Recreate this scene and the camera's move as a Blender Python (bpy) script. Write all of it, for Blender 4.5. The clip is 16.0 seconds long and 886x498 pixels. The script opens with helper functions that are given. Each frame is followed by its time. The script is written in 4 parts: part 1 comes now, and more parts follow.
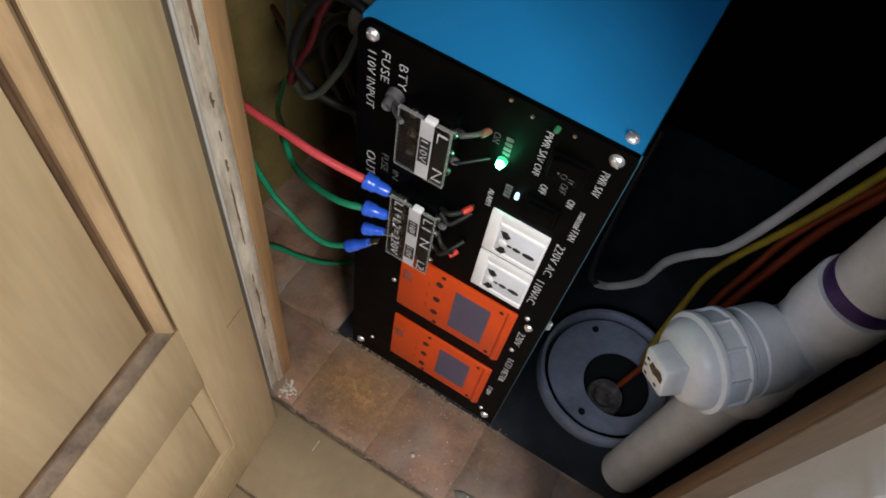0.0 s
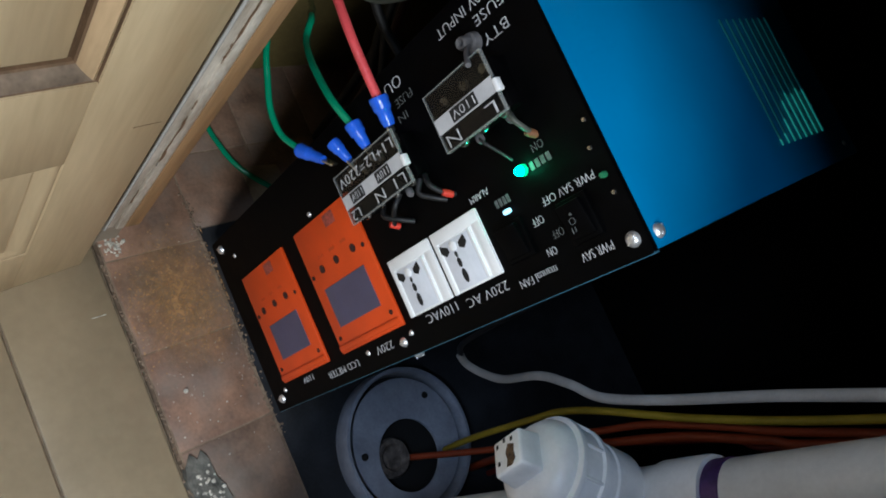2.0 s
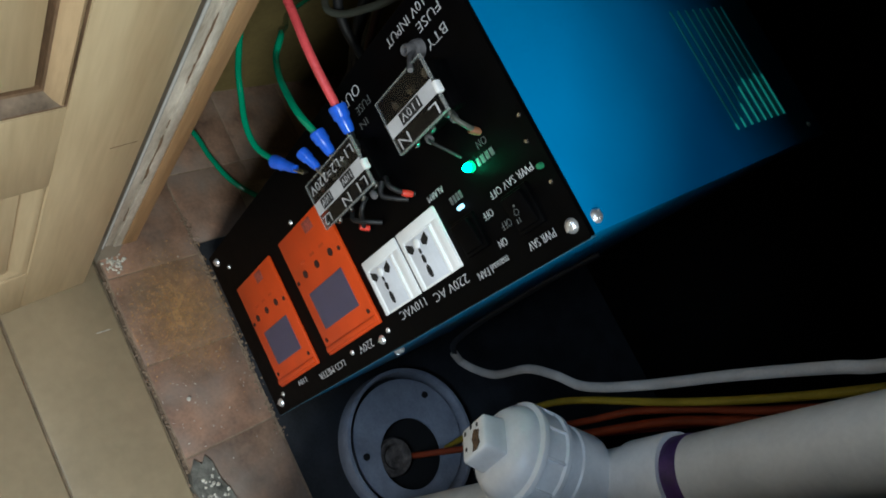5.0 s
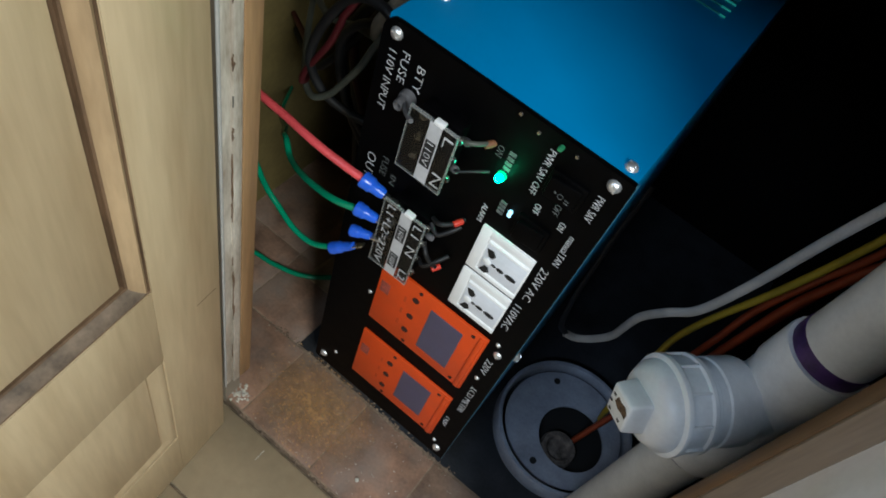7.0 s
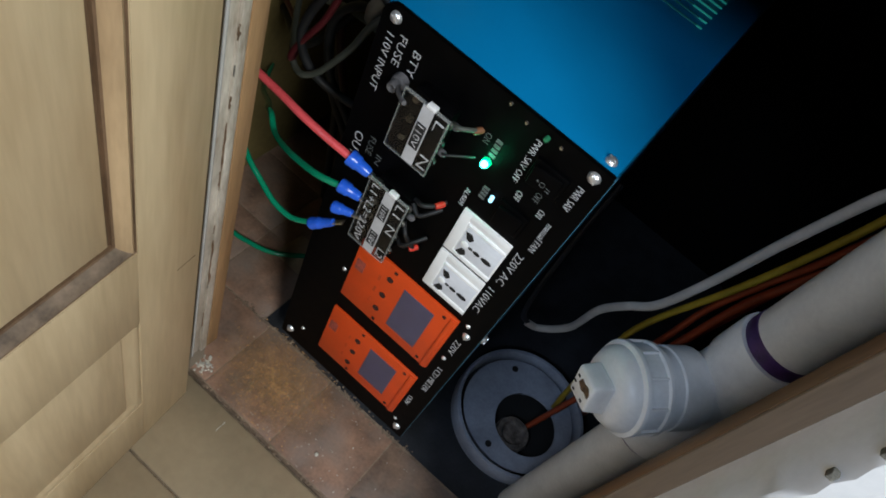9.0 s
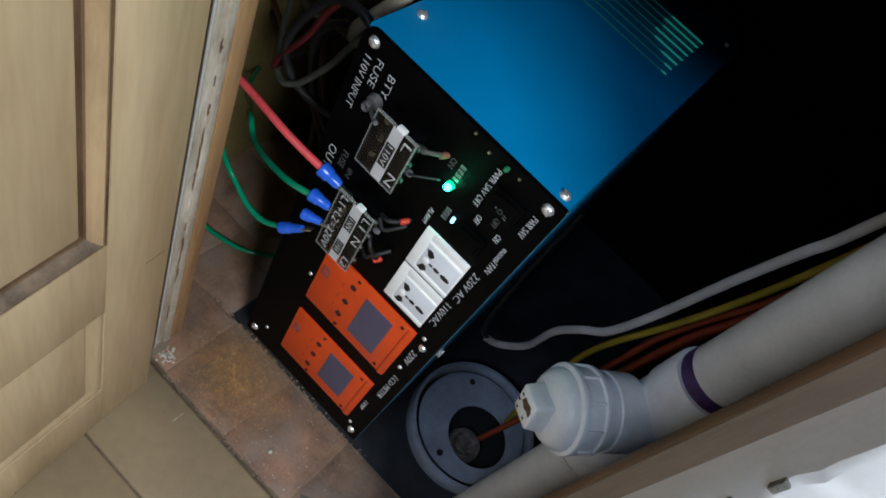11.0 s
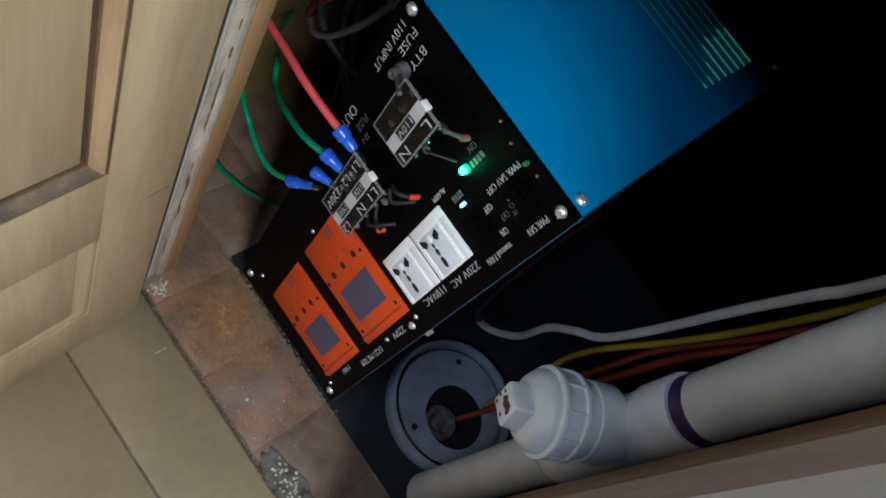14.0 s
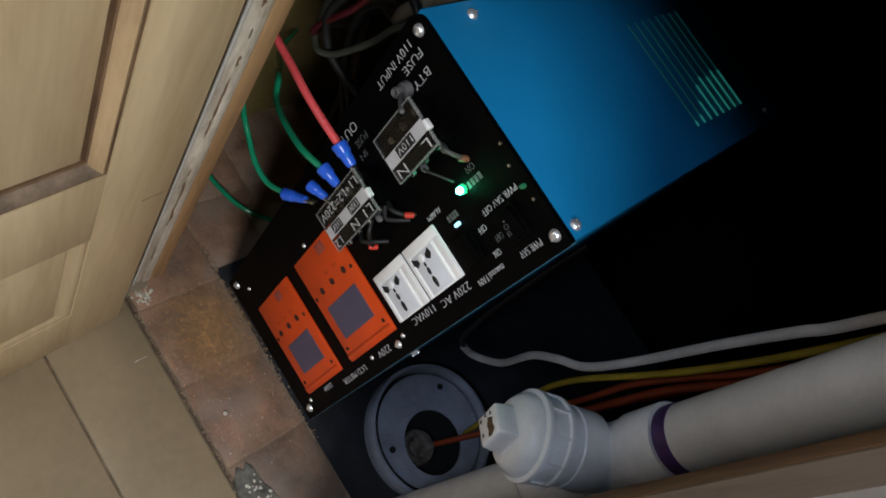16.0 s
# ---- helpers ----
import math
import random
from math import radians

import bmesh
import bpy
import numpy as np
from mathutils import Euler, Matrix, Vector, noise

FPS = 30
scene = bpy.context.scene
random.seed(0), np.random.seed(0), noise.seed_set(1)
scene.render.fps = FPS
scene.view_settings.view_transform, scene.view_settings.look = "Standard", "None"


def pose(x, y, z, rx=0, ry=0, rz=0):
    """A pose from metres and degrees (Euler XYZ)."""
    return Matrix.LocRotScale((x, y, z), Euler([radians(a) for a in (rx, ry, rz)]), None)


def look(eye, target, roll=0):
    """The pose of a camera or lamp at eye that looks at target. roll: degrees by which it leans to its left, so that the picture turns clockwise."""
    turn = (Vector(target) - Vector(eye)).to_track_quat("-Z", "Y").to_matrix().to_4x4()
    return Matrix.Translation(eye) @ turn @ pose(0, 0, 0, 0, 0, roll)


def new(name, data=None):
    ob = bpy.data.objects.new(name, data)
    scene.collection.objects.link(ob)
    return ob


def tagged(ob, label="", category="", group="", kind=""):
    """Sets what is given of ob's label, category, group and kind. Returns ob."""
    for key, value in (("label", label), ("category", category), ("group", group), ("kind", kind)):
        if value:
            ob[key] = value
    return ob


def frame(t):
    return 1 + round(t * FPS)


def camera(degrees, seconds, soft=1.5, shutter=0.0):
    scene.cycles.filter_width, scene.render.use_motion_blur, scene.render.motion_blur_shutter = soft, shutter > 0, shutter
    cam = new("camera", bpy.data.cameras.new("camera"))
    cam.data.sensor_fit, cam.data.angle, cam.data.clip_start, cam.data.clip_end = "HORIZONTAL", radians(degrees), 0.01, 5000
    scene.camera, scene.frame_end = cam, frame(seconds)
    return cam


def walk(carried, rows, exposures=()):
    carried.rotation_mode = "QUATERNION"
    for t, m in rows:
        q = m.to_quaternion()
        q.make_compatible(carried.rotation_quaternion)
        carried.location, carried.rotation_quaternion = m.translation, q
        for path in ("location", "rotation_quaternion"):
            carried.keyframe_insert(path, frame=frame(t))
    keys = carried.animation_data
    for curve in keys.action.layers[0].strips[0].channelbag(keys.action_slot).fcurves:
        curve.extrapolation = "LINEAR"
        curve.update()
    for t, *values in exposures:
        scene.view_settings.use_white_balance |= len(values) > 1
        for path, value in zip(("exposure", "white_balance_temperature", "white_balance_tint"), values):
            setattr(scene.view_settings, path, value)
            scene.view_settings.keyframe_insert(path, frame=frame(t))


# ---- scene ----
cam = camera(65.0, 16.0, soft=1.8)
PATH = [
    (0, (0.215, -0.342, 0.909), (-0.151, 0.656, -0.785), 12.6),
    (0.5, (0.217, -0.338, 0.863), (-0.007, 0.74, -0.806), 27.9),
    (1, (0.212, -0.357, 0.835), (-0.096, 0.875, -0.71), 35.9),
    (1.5, (0.208, -0.38, 0.814), (-0.077, 0.925, -0.675), 47.1),
    (2, (0.202, -0.391, 0.807), (-0.005, 0.952, -0.661), 59.3),
    (2.5, (0.214, -0.39, 0.812), (0.012, 0.972, -0.638), 63.7),
    (3, (0.222, -0.383, 0.812), (-0.006, 0.988, -0.626), 63.5),
    (3.5, (0.228, -0.373, 0.821), (-0.091, 0.952, -0.643), 59.3),
    (4, (0.238, -0.369, 0.828), (-0.092, 0.957, -0.632), 56.6),
    (4.2, (0.239, -0.37, 0.831), (-0.07, 0.939, -0.649), 57.1),
    (6.3, (0.229, -0.373, 0.89), (-0.123, 0.807, -0.685), 34.1),
    (6.5, (0.228, -0.375, 0.892), (-0.168, 0.767, -0.701), 29.2),
    (7, (0.227, -0.381, 0.886), (-0.158, 0.777, -0.698), 22.9),
    (7.5, (0.221, -0.393, 0.881), (-0.099, 0.708, -0.759), 23.2),
    (8, (0.221, -0.398, 0.889), (-0.033, 0.781, -0.707), 28.2),
    (8.2, (0.22, -0.401, 0.89), (-0.038, 0.809, -0.681), 29.2),
    (10.3, (0.227, -0.428, 0.915), (-0.053, 0.816, -0.626), 32.5),
    (10.5, (0.229, -0.422, 0.922), (-0.051, 0.861, -0.586), 33.3),
    (11, (0.23, -0.418, 0.925), (-0.011, 0.852, -0.602), 36.9),
    (11.5, (0.227, -0.414, 0.93), (-0.01, 0.813, -0.632), 38.2),
    (12, (0.229, -0.406, 0.95), (0.002, 0.776, -0.647), 37.3),
    (12.5, (0.229, -0.398, 0.951), (0.026, 0.796, -0.64), 39.8),
    (12.7, (0.232, -0.391, 0.94), (0.091, 0.777, -0.678), 43.5),
    (13, (0.224, -0.401, 0.932), (0.043, 0.757, -0.688), 43.5),
    (13.5, (0.215, -0.401, 0.93), (-0.023, 0.802, -0.65), 43.6),
    (14, (0.22, -0.399, 0.921), (0.036, 0.812, -0.66), 47.8),
    (14.5, (0.216, -0.392, 0.915), (0.004, 0.871, -0.621), 50.8),
    (15, (0.211, -0.402, 0.911), (-0.011, 0.895, -0.595), 51.8),
    (15.5, (0.22, -0.412, 0.912), (0.018, 0.899, -0.584), 53.1),
    (16, (0.224, -0.413, 0.916), (-0.004, 0.867, -0.603), 49.7),
]
walk(
    cam,
    [(t, look(eye, target, roll)) for t, eye, target, roll in PATH],
    exposures=((0.0, 0.0, 7300, 15), (0.5, -0.2, 6550, 9), (1.0, -0.22, 6300, 7), (1.5, -0.08, 6300, 8), (4.0, 0.02, 6380, 4), (6.5, -0.08, 6500, 1), (7.2, -0.07, 6550, 5), (8.0, -0.16, 6520, 6), (10.5, -0.16, 6700, 9), (11.0, -0.16, 6450, 8), (12.5, -0.2, 6600, 7), (13.5, -0.22, 6500, 8), (14.5, -0.29, 6450, 7), (15.5, -0.2, 6450, 7), (16.0, -0.36, 6900, 11)),
)

# ---- light ----
world = bpy.data.worlds.new("world")
scene.world = world
world.use_nodes = True
world.node_tree.nodes["Background"].inputs[0].default_value = (0.62, 0.72, 0.9, 1)
world.node_tree.nodes["Background"].inputs[1].default_value = 0.01


def area_lamp(name, at, target, sx, sy, watts, colour):
    data = bpy.data.lights.new(name, "AREA")
    data.shape, data.size, data.size_y, data.energy, data.color = "RECTANGLE", sx, sy, watts, colour
    ob = new(name, data)
    ob.matrix_world = look(at, target)
    return ob


area_lamp("window_daylight", (1.14, -1.0, 1.55), (0.1, 0.0, 0.45), 0.44, 0.72, 29.0, (0.88, 0.93, 0.97))
# cool fill added from the front to brighten the cap and pipe
area_lamp("added_fill_daylight", (0.0, -1.74, 2.06), (0.3, 0.0, 0.2), 0.9, 0.36, 17.5, (0.57, 0.73, 1.0))

# ---- materials ----


def mat(name, colour, rough=0.5, metal=0.0, vary=0.15, scale=30.0, fine=400.0, bump=0.0, dark=None, stretch=(1, 1, 1), coat=0.0, rvar=0.15):
    """A surface with a broad and a fine variation of its colour, roughness and relief; scales are per metre."""
    m = bpy.data.materials.new(name)
    m.use_nodes = True
    nt = m.node_tree
    b = nt.nodes["Principled BSDF"]
    b.inputs["Metallic"].default_value = metal
    b.inputs["Coat Weight"].default_value = coat
    tc = nt.nodes.new("ShaderNodeTexCoord")
    mp = nt.nodes.new("ShaderNodeMapping")
    mp.inputs["Scale"].default_value = stretch
    nt.links.new(tc.outputs["Object"], mp.inputs["Vector"])
    n1, n2 = nt.nodes.new("ShaderNodeTexNoise"), nt.nodes.new("ShaderNodeTexNoise")
    for n, s in ((n1, scale), (n2, fine)):
        n.inputs["Scale"].default_value, n.inputs["Detail"].default_value = s, 5
        nt.links.new(mp.outputs[0], n.inputs["Vector"])
    add = nt.nodes.new("ShaderNodeMath")
    add.operation = "MULTIPLY_ADD"
    add.inputs[1].default_value = 0.35
    nt.links.new(n2.outputs["Fac"], add.inputs[0])
    nt.links.new(n1.outputs["Fac"], add.inputs[2])
    ramp = nt.nodes.new("ShaderNodeValToRGB")
    lo = dark or tuple(c * (1 - vary * 1.6) for c in colour)
    hi = tuple(min(1.0, c * (1 + vary)) for c in colour)
    ramp.color_ramp.elements[0].position, ramp.color_ramp.elements[0].color = 0.42, (*lo, 1)
    ramp.color_ramp.elements[1].position, ramp.color_ramp.elements[1].color = 0.9, (*hi, 1)
    nt.links.new(add.outputs[0], ramp.inputs[0])
    nt.links.new(ramp.outputs[0], b.inputs["Base Color"])
    rr = nt.nodes.new("ShaderNodeMapRange")
    rr.inputs["To Min"].default_value, rr.inputs["To Max"].default_value = max(0.03, rough - rvar), min(1.0, rough + rvar)
    nt.links.new(n1.outputs["Fac"], rr.inputs["Value"])
    nt.links.new(rr.outputs[0], b.inputs["Roughness"])
    if bump:
        bp = nt.nodes.new("ShaderNodeBump")
        bp.inputs["Strength"].default_value, bp.inputs["Distance"].default_value = 1.0, bump
        nt.links.new(add.outputs[0], bp.inputs["Height"])
        nt.links.new(bp.outputs[0], b.inputs["Normal"])
    return m


def glow(name, colour, strength):
    m = bpy.data.materials.new(name)
    m.use_nodes = True
    b = m.node_tree.nodes["Principled BSDF"]
    b.inputs["Base Color"].default_value = (*colour, 1)
    b.inputs["Emission Color"].default_value = (*colour, 1)
    b.inputs["Emission Strength"].default_value = strength
    return m


def clear(name, colour, alpha, rough=0.12):
    """Thin smoky acrylic."""
    m = bpy.data.materials.new(name)
    m.use_nodes = True
    nt = m.node_tree
    b = nt.nodes["Principled BSDF"]
    b.inputs["Base Color"].default_value = (*colour, 1)
    b.inputs["Roughness"].default_value = rough
    tc, n = nt.nodes.new("ShaderNodeTexCoord"), nt.nodes.new("ShaderNodeTexNoise")
    n.inputs["Scale"].default_value, n.inputs["Detail"].default_value = 90, 4
    nt.links.new(tc.outputs["Object"], n.inputs["Vector"])
    r = nt.nodes.new("ShaderNodeMapRange")
    r.inputs["To Min"].default_value, r.inputs["To Max"].default_value = alpha * 0.5, min(1, alpha * 1.5)
    nt.links.new(n.outputs["Fac"], r.inputs["Value"])
    nt.links.new(r.outputs[0], b.inputs["Alpha"])
    return m


PINE = mat("pine_door", (0.60, 0.465, 0.29), 0.4, vary=0.13, scale=6, fine=55, stretch=(3.0, 3.0, 0.3), bump=0.0003, dark=(0.42, 0.295, 0.16))
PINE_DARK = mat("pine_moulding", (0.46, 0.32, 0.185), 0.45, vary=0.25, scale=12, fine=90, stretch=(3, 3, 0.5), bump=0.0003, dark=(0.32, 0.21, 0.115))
PINE_BROWN = mat("brown_moulding", (0.21, 0.15, 0.105), 0.6, vary=0.35, scale=25, fine=140, stretch=(2, 2, 2), bump=0.0003)
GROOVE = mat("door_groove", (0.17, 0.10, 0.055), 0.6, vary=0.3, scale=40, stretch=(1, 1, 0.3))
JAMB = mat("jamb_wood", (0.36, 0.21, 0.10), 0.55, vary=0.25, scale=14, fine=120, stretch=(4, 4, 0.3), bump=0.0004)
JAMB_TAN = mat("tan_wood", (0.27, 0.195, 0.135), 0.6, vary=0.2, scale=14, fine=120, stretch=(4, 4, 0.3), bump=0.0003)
JAMB_SHADED = mat("jamb_wood_shaded", (0.22, 0.12, 0.06), 0.6, vary=0.3, scale=14, fine=120, stretch=(4, 4, 0.3), bump=0.0004)
WORN_WHITE = mat("worn_white_paint", (0.60, 0.55, 0.48), 0.5, vary=0.25, scale=30, fine=260, stretch=(2, 2, 0.4), bump=0.0008, dark=(0.27, 0.21, 0.15))
GLOSS_WHITE = mat("glossy_white_paint", (0.5, 0.49, 0.47), 0.14, vary=0.05, scale=60, rvar=0.05, coat=0.5)
TAN_WALL = mat("tan_plaster", (0.30, 0.25, 0.19), 0.8, vary=0.1, scale=6, fine=150, bump=0.0006)
PLASTER = mat("painted_plaster", (0.76, 0.77, 0.80), 0.75, vary=0.06, scale=7, fine=160, bump=0.0006)
YELLOW_WALL = mat("yellow_plaster", (0.17, 0.125, 0.04), 0.85, vary=0.25, scale=9, fine=130, bump=0.001)
# near-black colour stands in for the unlit depth of the closet
UNLIT_BOARD = mat("unlit_board", (0.003, 0.0026, 0.0024), 0.9, vary=0.3, scale=12, fine=130, stretch=(3, 3, 0.4), bump=0.0005)
UNLIT_BOARD.node_tree.nodes["Principled BSDF"].inputs["Specular IOR Level"].default_value = 0.08
CEMENT = mat("rough_cement", (0.15, 0.145, 0.125), 0.9, vary=0.45, scale=60, fine=500, bump=0.002)
GRIT = mat("pale_grit", (0.62, 0.58, 0.5), 0.9, vary=0.4, scale=120, fine=600, bump=0.001)
DUST = mat("sawdust", (0.54, 0.30, 0.125), 0.95, vary=0.4, scale=90, fine=700, bump=0.001)
BEIGE = mat("beige_tile", (0.345, 0.268, 0.17), 0.35, vary=0.14, scale=5, fine=90, bump=0.0002)
GROUT = mat("tile_grout", (0.2, 0.15, 0.1), 0.95, vary=0.3, scale=60, bump=0.001)
TERRA = mat("old_terracotta", (0.285, 0.175, 0.118), 0.6, vary=0.35, scale=20, fine=210, bump=0.0011, dark=(0.12, 0.074, 0.054))
nt = TERRA.node_tree
mixer, info = nt.nodes.new("ShaderNodeMix"), nt.nodes.new("ShaderNodeObjectInfo")
mixer.data_type, mixer.blend_type = "RGBA", "MULTIPLY"
mixer.inputs["Factor"].default_value = 1.0
tone = nt.nodes.new("ShaderNodeValToRGB")
tone.color_ramp.elements[0].color, tone.color_ramp.elements[1].color = (0.93, 0.95, 0.96, 1), (1.1, 1.0, 0.96, 1)
nt.links.new(info.outputs["Random"], tone.inputs[0])
base = nt.nodes["Principled BSDF"].inputs["Base Color"]
nt.links.new(base.links[0].from_socket, mixer.inputs["A"])
nt.links.new(tone.outputs[0], mixer.inputs["B"])
# pale grey dust lying in broad patches over the tiles
place, dusty, soil, dust = (nt.nodes.new(k) for k in ("ShaderNodeNewGeometry", "ShaderNodeTexNoise", "ShaderNodeMapRange", "ShaderNodeMix"))
dusty.inputs["Scale"].default_value, dusty.inputs["Detail"].default_value = 17, 8
soil.inputs["From Min"].default_value, soil.inputs["From Max"].default_value, soil.inputs["To Max"].default_value = 0.42, 0.72, 0.75
dust.data_type = "RGBA"
dust.inputs["B"].default_value = (0.235, 0.195, 0.165, 1)
nt.links.new(place.outputs["Position"], dusty.inputs["Vector"])
nt.links.new(dusty.outputs["Fac"], soil.inputs["Value"])
nt.links.new(soil.outputs[0], dust.inputs["Factor"])
nt.links.new(mixer.outputs["Result"], dust.inputs["A"])
nt.links.new(dust.outputs["Result"], base)
OLD_GROUT = mat("dusty_grout", (0.24, 0.175, 0.12), 0.9, vary=0.4, scale=40, fine=300, bump=0.0008, dark=(0.13, 0.085, 0.06))
BLACK = mat("black_panel", (0.0012, 0.0012, 0.0015), 0.5, vary=0.3, scale=60, fine=700, bump=0.00006)
BLACK.node_tree.nodes["Principled BSDF"].inputs["Specular IOR Level"].default_value = 0.06
BLUE = mat("blue_enamel", (0.001, 0.21, 0.47), 0.36, vary=0.05, scale=12, fine=900, bump=0.00004, rvar=0.05)
EDGE_BLUE = mat("bare_blue_edge", (0.035, 0.13, 0.19), 0.4, vary=0.2, scale=40)
ORANGE = mat("orange_plastic", (0.70, 0.066, 0.007), 0.42, vary=0.08, scale=25, fine=500, bump=0.0001)
SCREEN = mat("dull_screen", (0.085, 0.075, 0.13), 0.35, vary=0.1, scale=40)
INK_MARK = mat("purple_ink", (0.36, 0.07, 0.05), 0.5, vary=0.5, scale=250)
HOLE = mat("dark_hole", (0.03, 0.008, 0.006), 0.8, vary=0.2)
INK = mat("dark_recess", (0.008, 0.008, 0.008), 0.7, vary=0.2)
ABS = mat("white_abs", (0.90, 0.90, 0.90), 0.35, vary=0.04, scale=40, fine=500)
ABS_GREY = mat("pale_grey_plastic", (0.76, 0.78, 0.84), 0.45, vary=0.08, scale=25, fine=240, bump=0.0003)
PVC = mat("white_pvc", (0.74, 0.73, 0.70), 0.42, vary=0.1, scale=22, fine=260, bump=0.0002)
PVC_CAP = mat("bright_pvc", (0.86, 0.86, 0.86), 0.36, vary=0.07, scale=40, fine=300, bump=0.0002)
PRIMER = mat("purple_primer", (0.075, 0.03, 0.13), 0.4, vary=0.4, scale=60)
GREY = mat("grey_plastic", (0.31, 0.335, 0.4), 0.55, vary=0.2, scale=25, fine=240, bump=0.0003)
GREY_DARK = mat("dusty_grey", (0.12, 0.115, 0.12), 0.7, vary=0.3, scale=35, fine=300, bump=0.0004)
RED_WIRE = mat("red_vinyl", (0.76, 0.09, 0.10), 0.3, vary=0.1, scale=50)
GREEN_WIRE = mat("green_vinyl", (0.004, 0.25, 0.125), 0.16, vary=0.12, scale=50)
BLACK_WIRE = mat("black_vinyl", (0.008, 0.008, 0.009), 0.55, vary=0.2, scale=50)
WHITE_WIRE = mat("white_vinyl", (0.52, 0.48, 0.44), 0.5, vary=0.15, scale=30)
YELLOW_WIRE = mat("yellow_vinyl", (0.36, 0.25, 0.02), 0.5, vary=0.2, scale=30)
ORANGE_WIRE = mat("rust_orange_vinyl", (0.27, 0.04, 0.01), 0.5, vary=0.2, scale=30)
GREY_WIRE = mat("grey_green_vinyl", (0.085, 0.092, 0.075), 0.5, vary=0.2, scale=30)
SLEEVE = mat("blue_vinyl", (0.022, 0.125, 0.72), 0.17, vary=0.12, scale=60)
TIN = mat("tinned_metal", (0.62, 0.60, 0.56), 0.28, 1.0, vary=0.2, scale=90)
CHROME = mat("nickel_screw", (0.85, 0.85, 0.86), 0.3, 0.75, vary=0.12, scale=200, rvar=0.05)
PRINT = mat("white_print", (0.64, 0.64, 0.66), 0.6, vary=0.3, scale=300)
PRINT_DIM = mat("worn_grey_print", (0.12, 0.13, 0.13), 0.6, vary=0.4, scale=300)
LABEL = mat("white_label", (0.52, 0.52, 0.54), 0.5, vary=0.1, scale=60)
SMOKE = clear("smoky_acrylic", (0.010, 0.0095, 0.009), 0.42, 0.22)
ACRYL = clear("acrylic_rim", (0.62, 0.64, 0.62), 0.28)
RED_TIP = mat("red_tip", (0.7, 0.05, 0.03), 0.4, vary=0.1)
GREEN_LED = glow("green_led_light", (0.014, 1.0, 0.46), 100.0)
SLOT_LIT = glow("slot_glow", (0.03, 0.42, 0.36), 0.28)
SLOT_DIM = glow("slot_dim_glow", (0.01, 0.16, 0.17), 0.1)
WHITE_LED = glow("white_led_light", (0.35, 0.72, 1.0), 1.8)

# ---- mesh helpers ----
ORIGIN = {}


def thing(name, at, label, category, group="", kind=""):
    ob = new(name)
    ob.empty_display_size = 0.02
    ob.location = at
    ORIGIN[ob.name] = Vector(at)
    return tagged(ob, label, category, group, kind)


def finish(name, bm, material, smooth):
    me = bpy.data.meshes.new(name)
    bmesh.ops.recalc_face_normals(bm, faces=bm.faces)
    bm.to_mesh(me)
    bm.free()
    for p in me.polygons:
        p.use_smooth = smooth
    if smooth:
        me.set_sharp_from_angle(angle=radians(38))
    me.materials.append(material)
    return me


def part(name, bm, material, parent, label="", smooth=True, kind=""):
    """One mesh, given in world metres, under a thing or a part."""
    o = ORIGIN[parent.name]
    bmesh.ops.translate(bm, vec=-o, verts=bm.verts)
    ob = new(name, finish(name, bm, material, smooth))
    ob.parent = parent
    ORIGIN[ob.name] = o
    return tagged(ob, label, kind=kind)


def solid(name, bm, material, label, category, kind="", group="", smooth=True):
    """One mesh that is a thing by itself, with its origin at the middle of its foot."""
    lo = Vector([min(v.co[i] for v in bm.verts) for i in range(3)])
    hi = Vector([max(v.co[i] for v in bm.verts) for i in range(3)])
    o = Vector(((lo.x + hi.x) / 2, (lo.y + hi.y) / 2, lo.z))
    bmesh.ops.translate(bm, vec=-o, verts=bm.verts)
    ob = new(name, finish(name, bm, material, smooth))
    ob.location = o
    ORIGIN[ob.name] = o
    return tagged(ob, label, category, group, kind)


def box(lo, hi, bevel=0.0, bm=None, seg=2):
    out = bm or bmesh.new()
    b = bmesh.new()
    lo, hi = Vector(lo), Vector(hi)
    bmesh.ops.create_cube(b, size=1, matrix=Matrix.Translation((lo + hi) / 2) @ Matrix.Diagonal((*(hi - lo), 1)))
    if bevel:
        bmesh.ops.bevel(b, geom=b.edges[:], offset=bevel, segments=seg, affect="EDGES", profile=0.5)
    if bm is None:
        out.free()
        return b
    return join(out, b)


def join(bm, other):
    me = bpy.data.meshes.new("t")
    other.to_mesh(me)
    other.free()
    bm.from_mesh(me)
    bpy.data.meshes.remove(me)
    return bm


def axis_frame(at, d):
    return Matrix.Translation(at) @ Vector(d).to_track_quat("Z", "Y").to_matrix().to_4x4()


def lathe(profile, m, n=32, flute=0, depth=0.0, bm=None):
    """A turned solid: profile of (radius, height), closed at radius 0; flute: shallow grips round it."""
    bm = bm or bmesh.new()
    rings = []
    for r, h in profile:
        if r <= 1e-6:
            rings.append([bm.verts.new(m @ Vector((0, 0, h)))])
        else:
            rings.append([bm.verts.new(m @ Vector((r * math.cos(2 * math.pi * k / n), r * math.sin(2 * math.pi * k / n), h))) for k in range(n)])
    for a, b in zip(rings, rings[1:]):
        for k in range(n):
            l = (k + 1) % n
            if len(a) == 1 and len(b) > 1:
                bm.faces.new((a[0], b[k], b[l]))
            elif len(b) == 1 and len(a) > 1:
                bm.faces.new((a[k], a[l], b[0]))
            elif len(a) > 1:
                bm.faces.new((a[k], a[l], b[l], b[k]))
    return bm


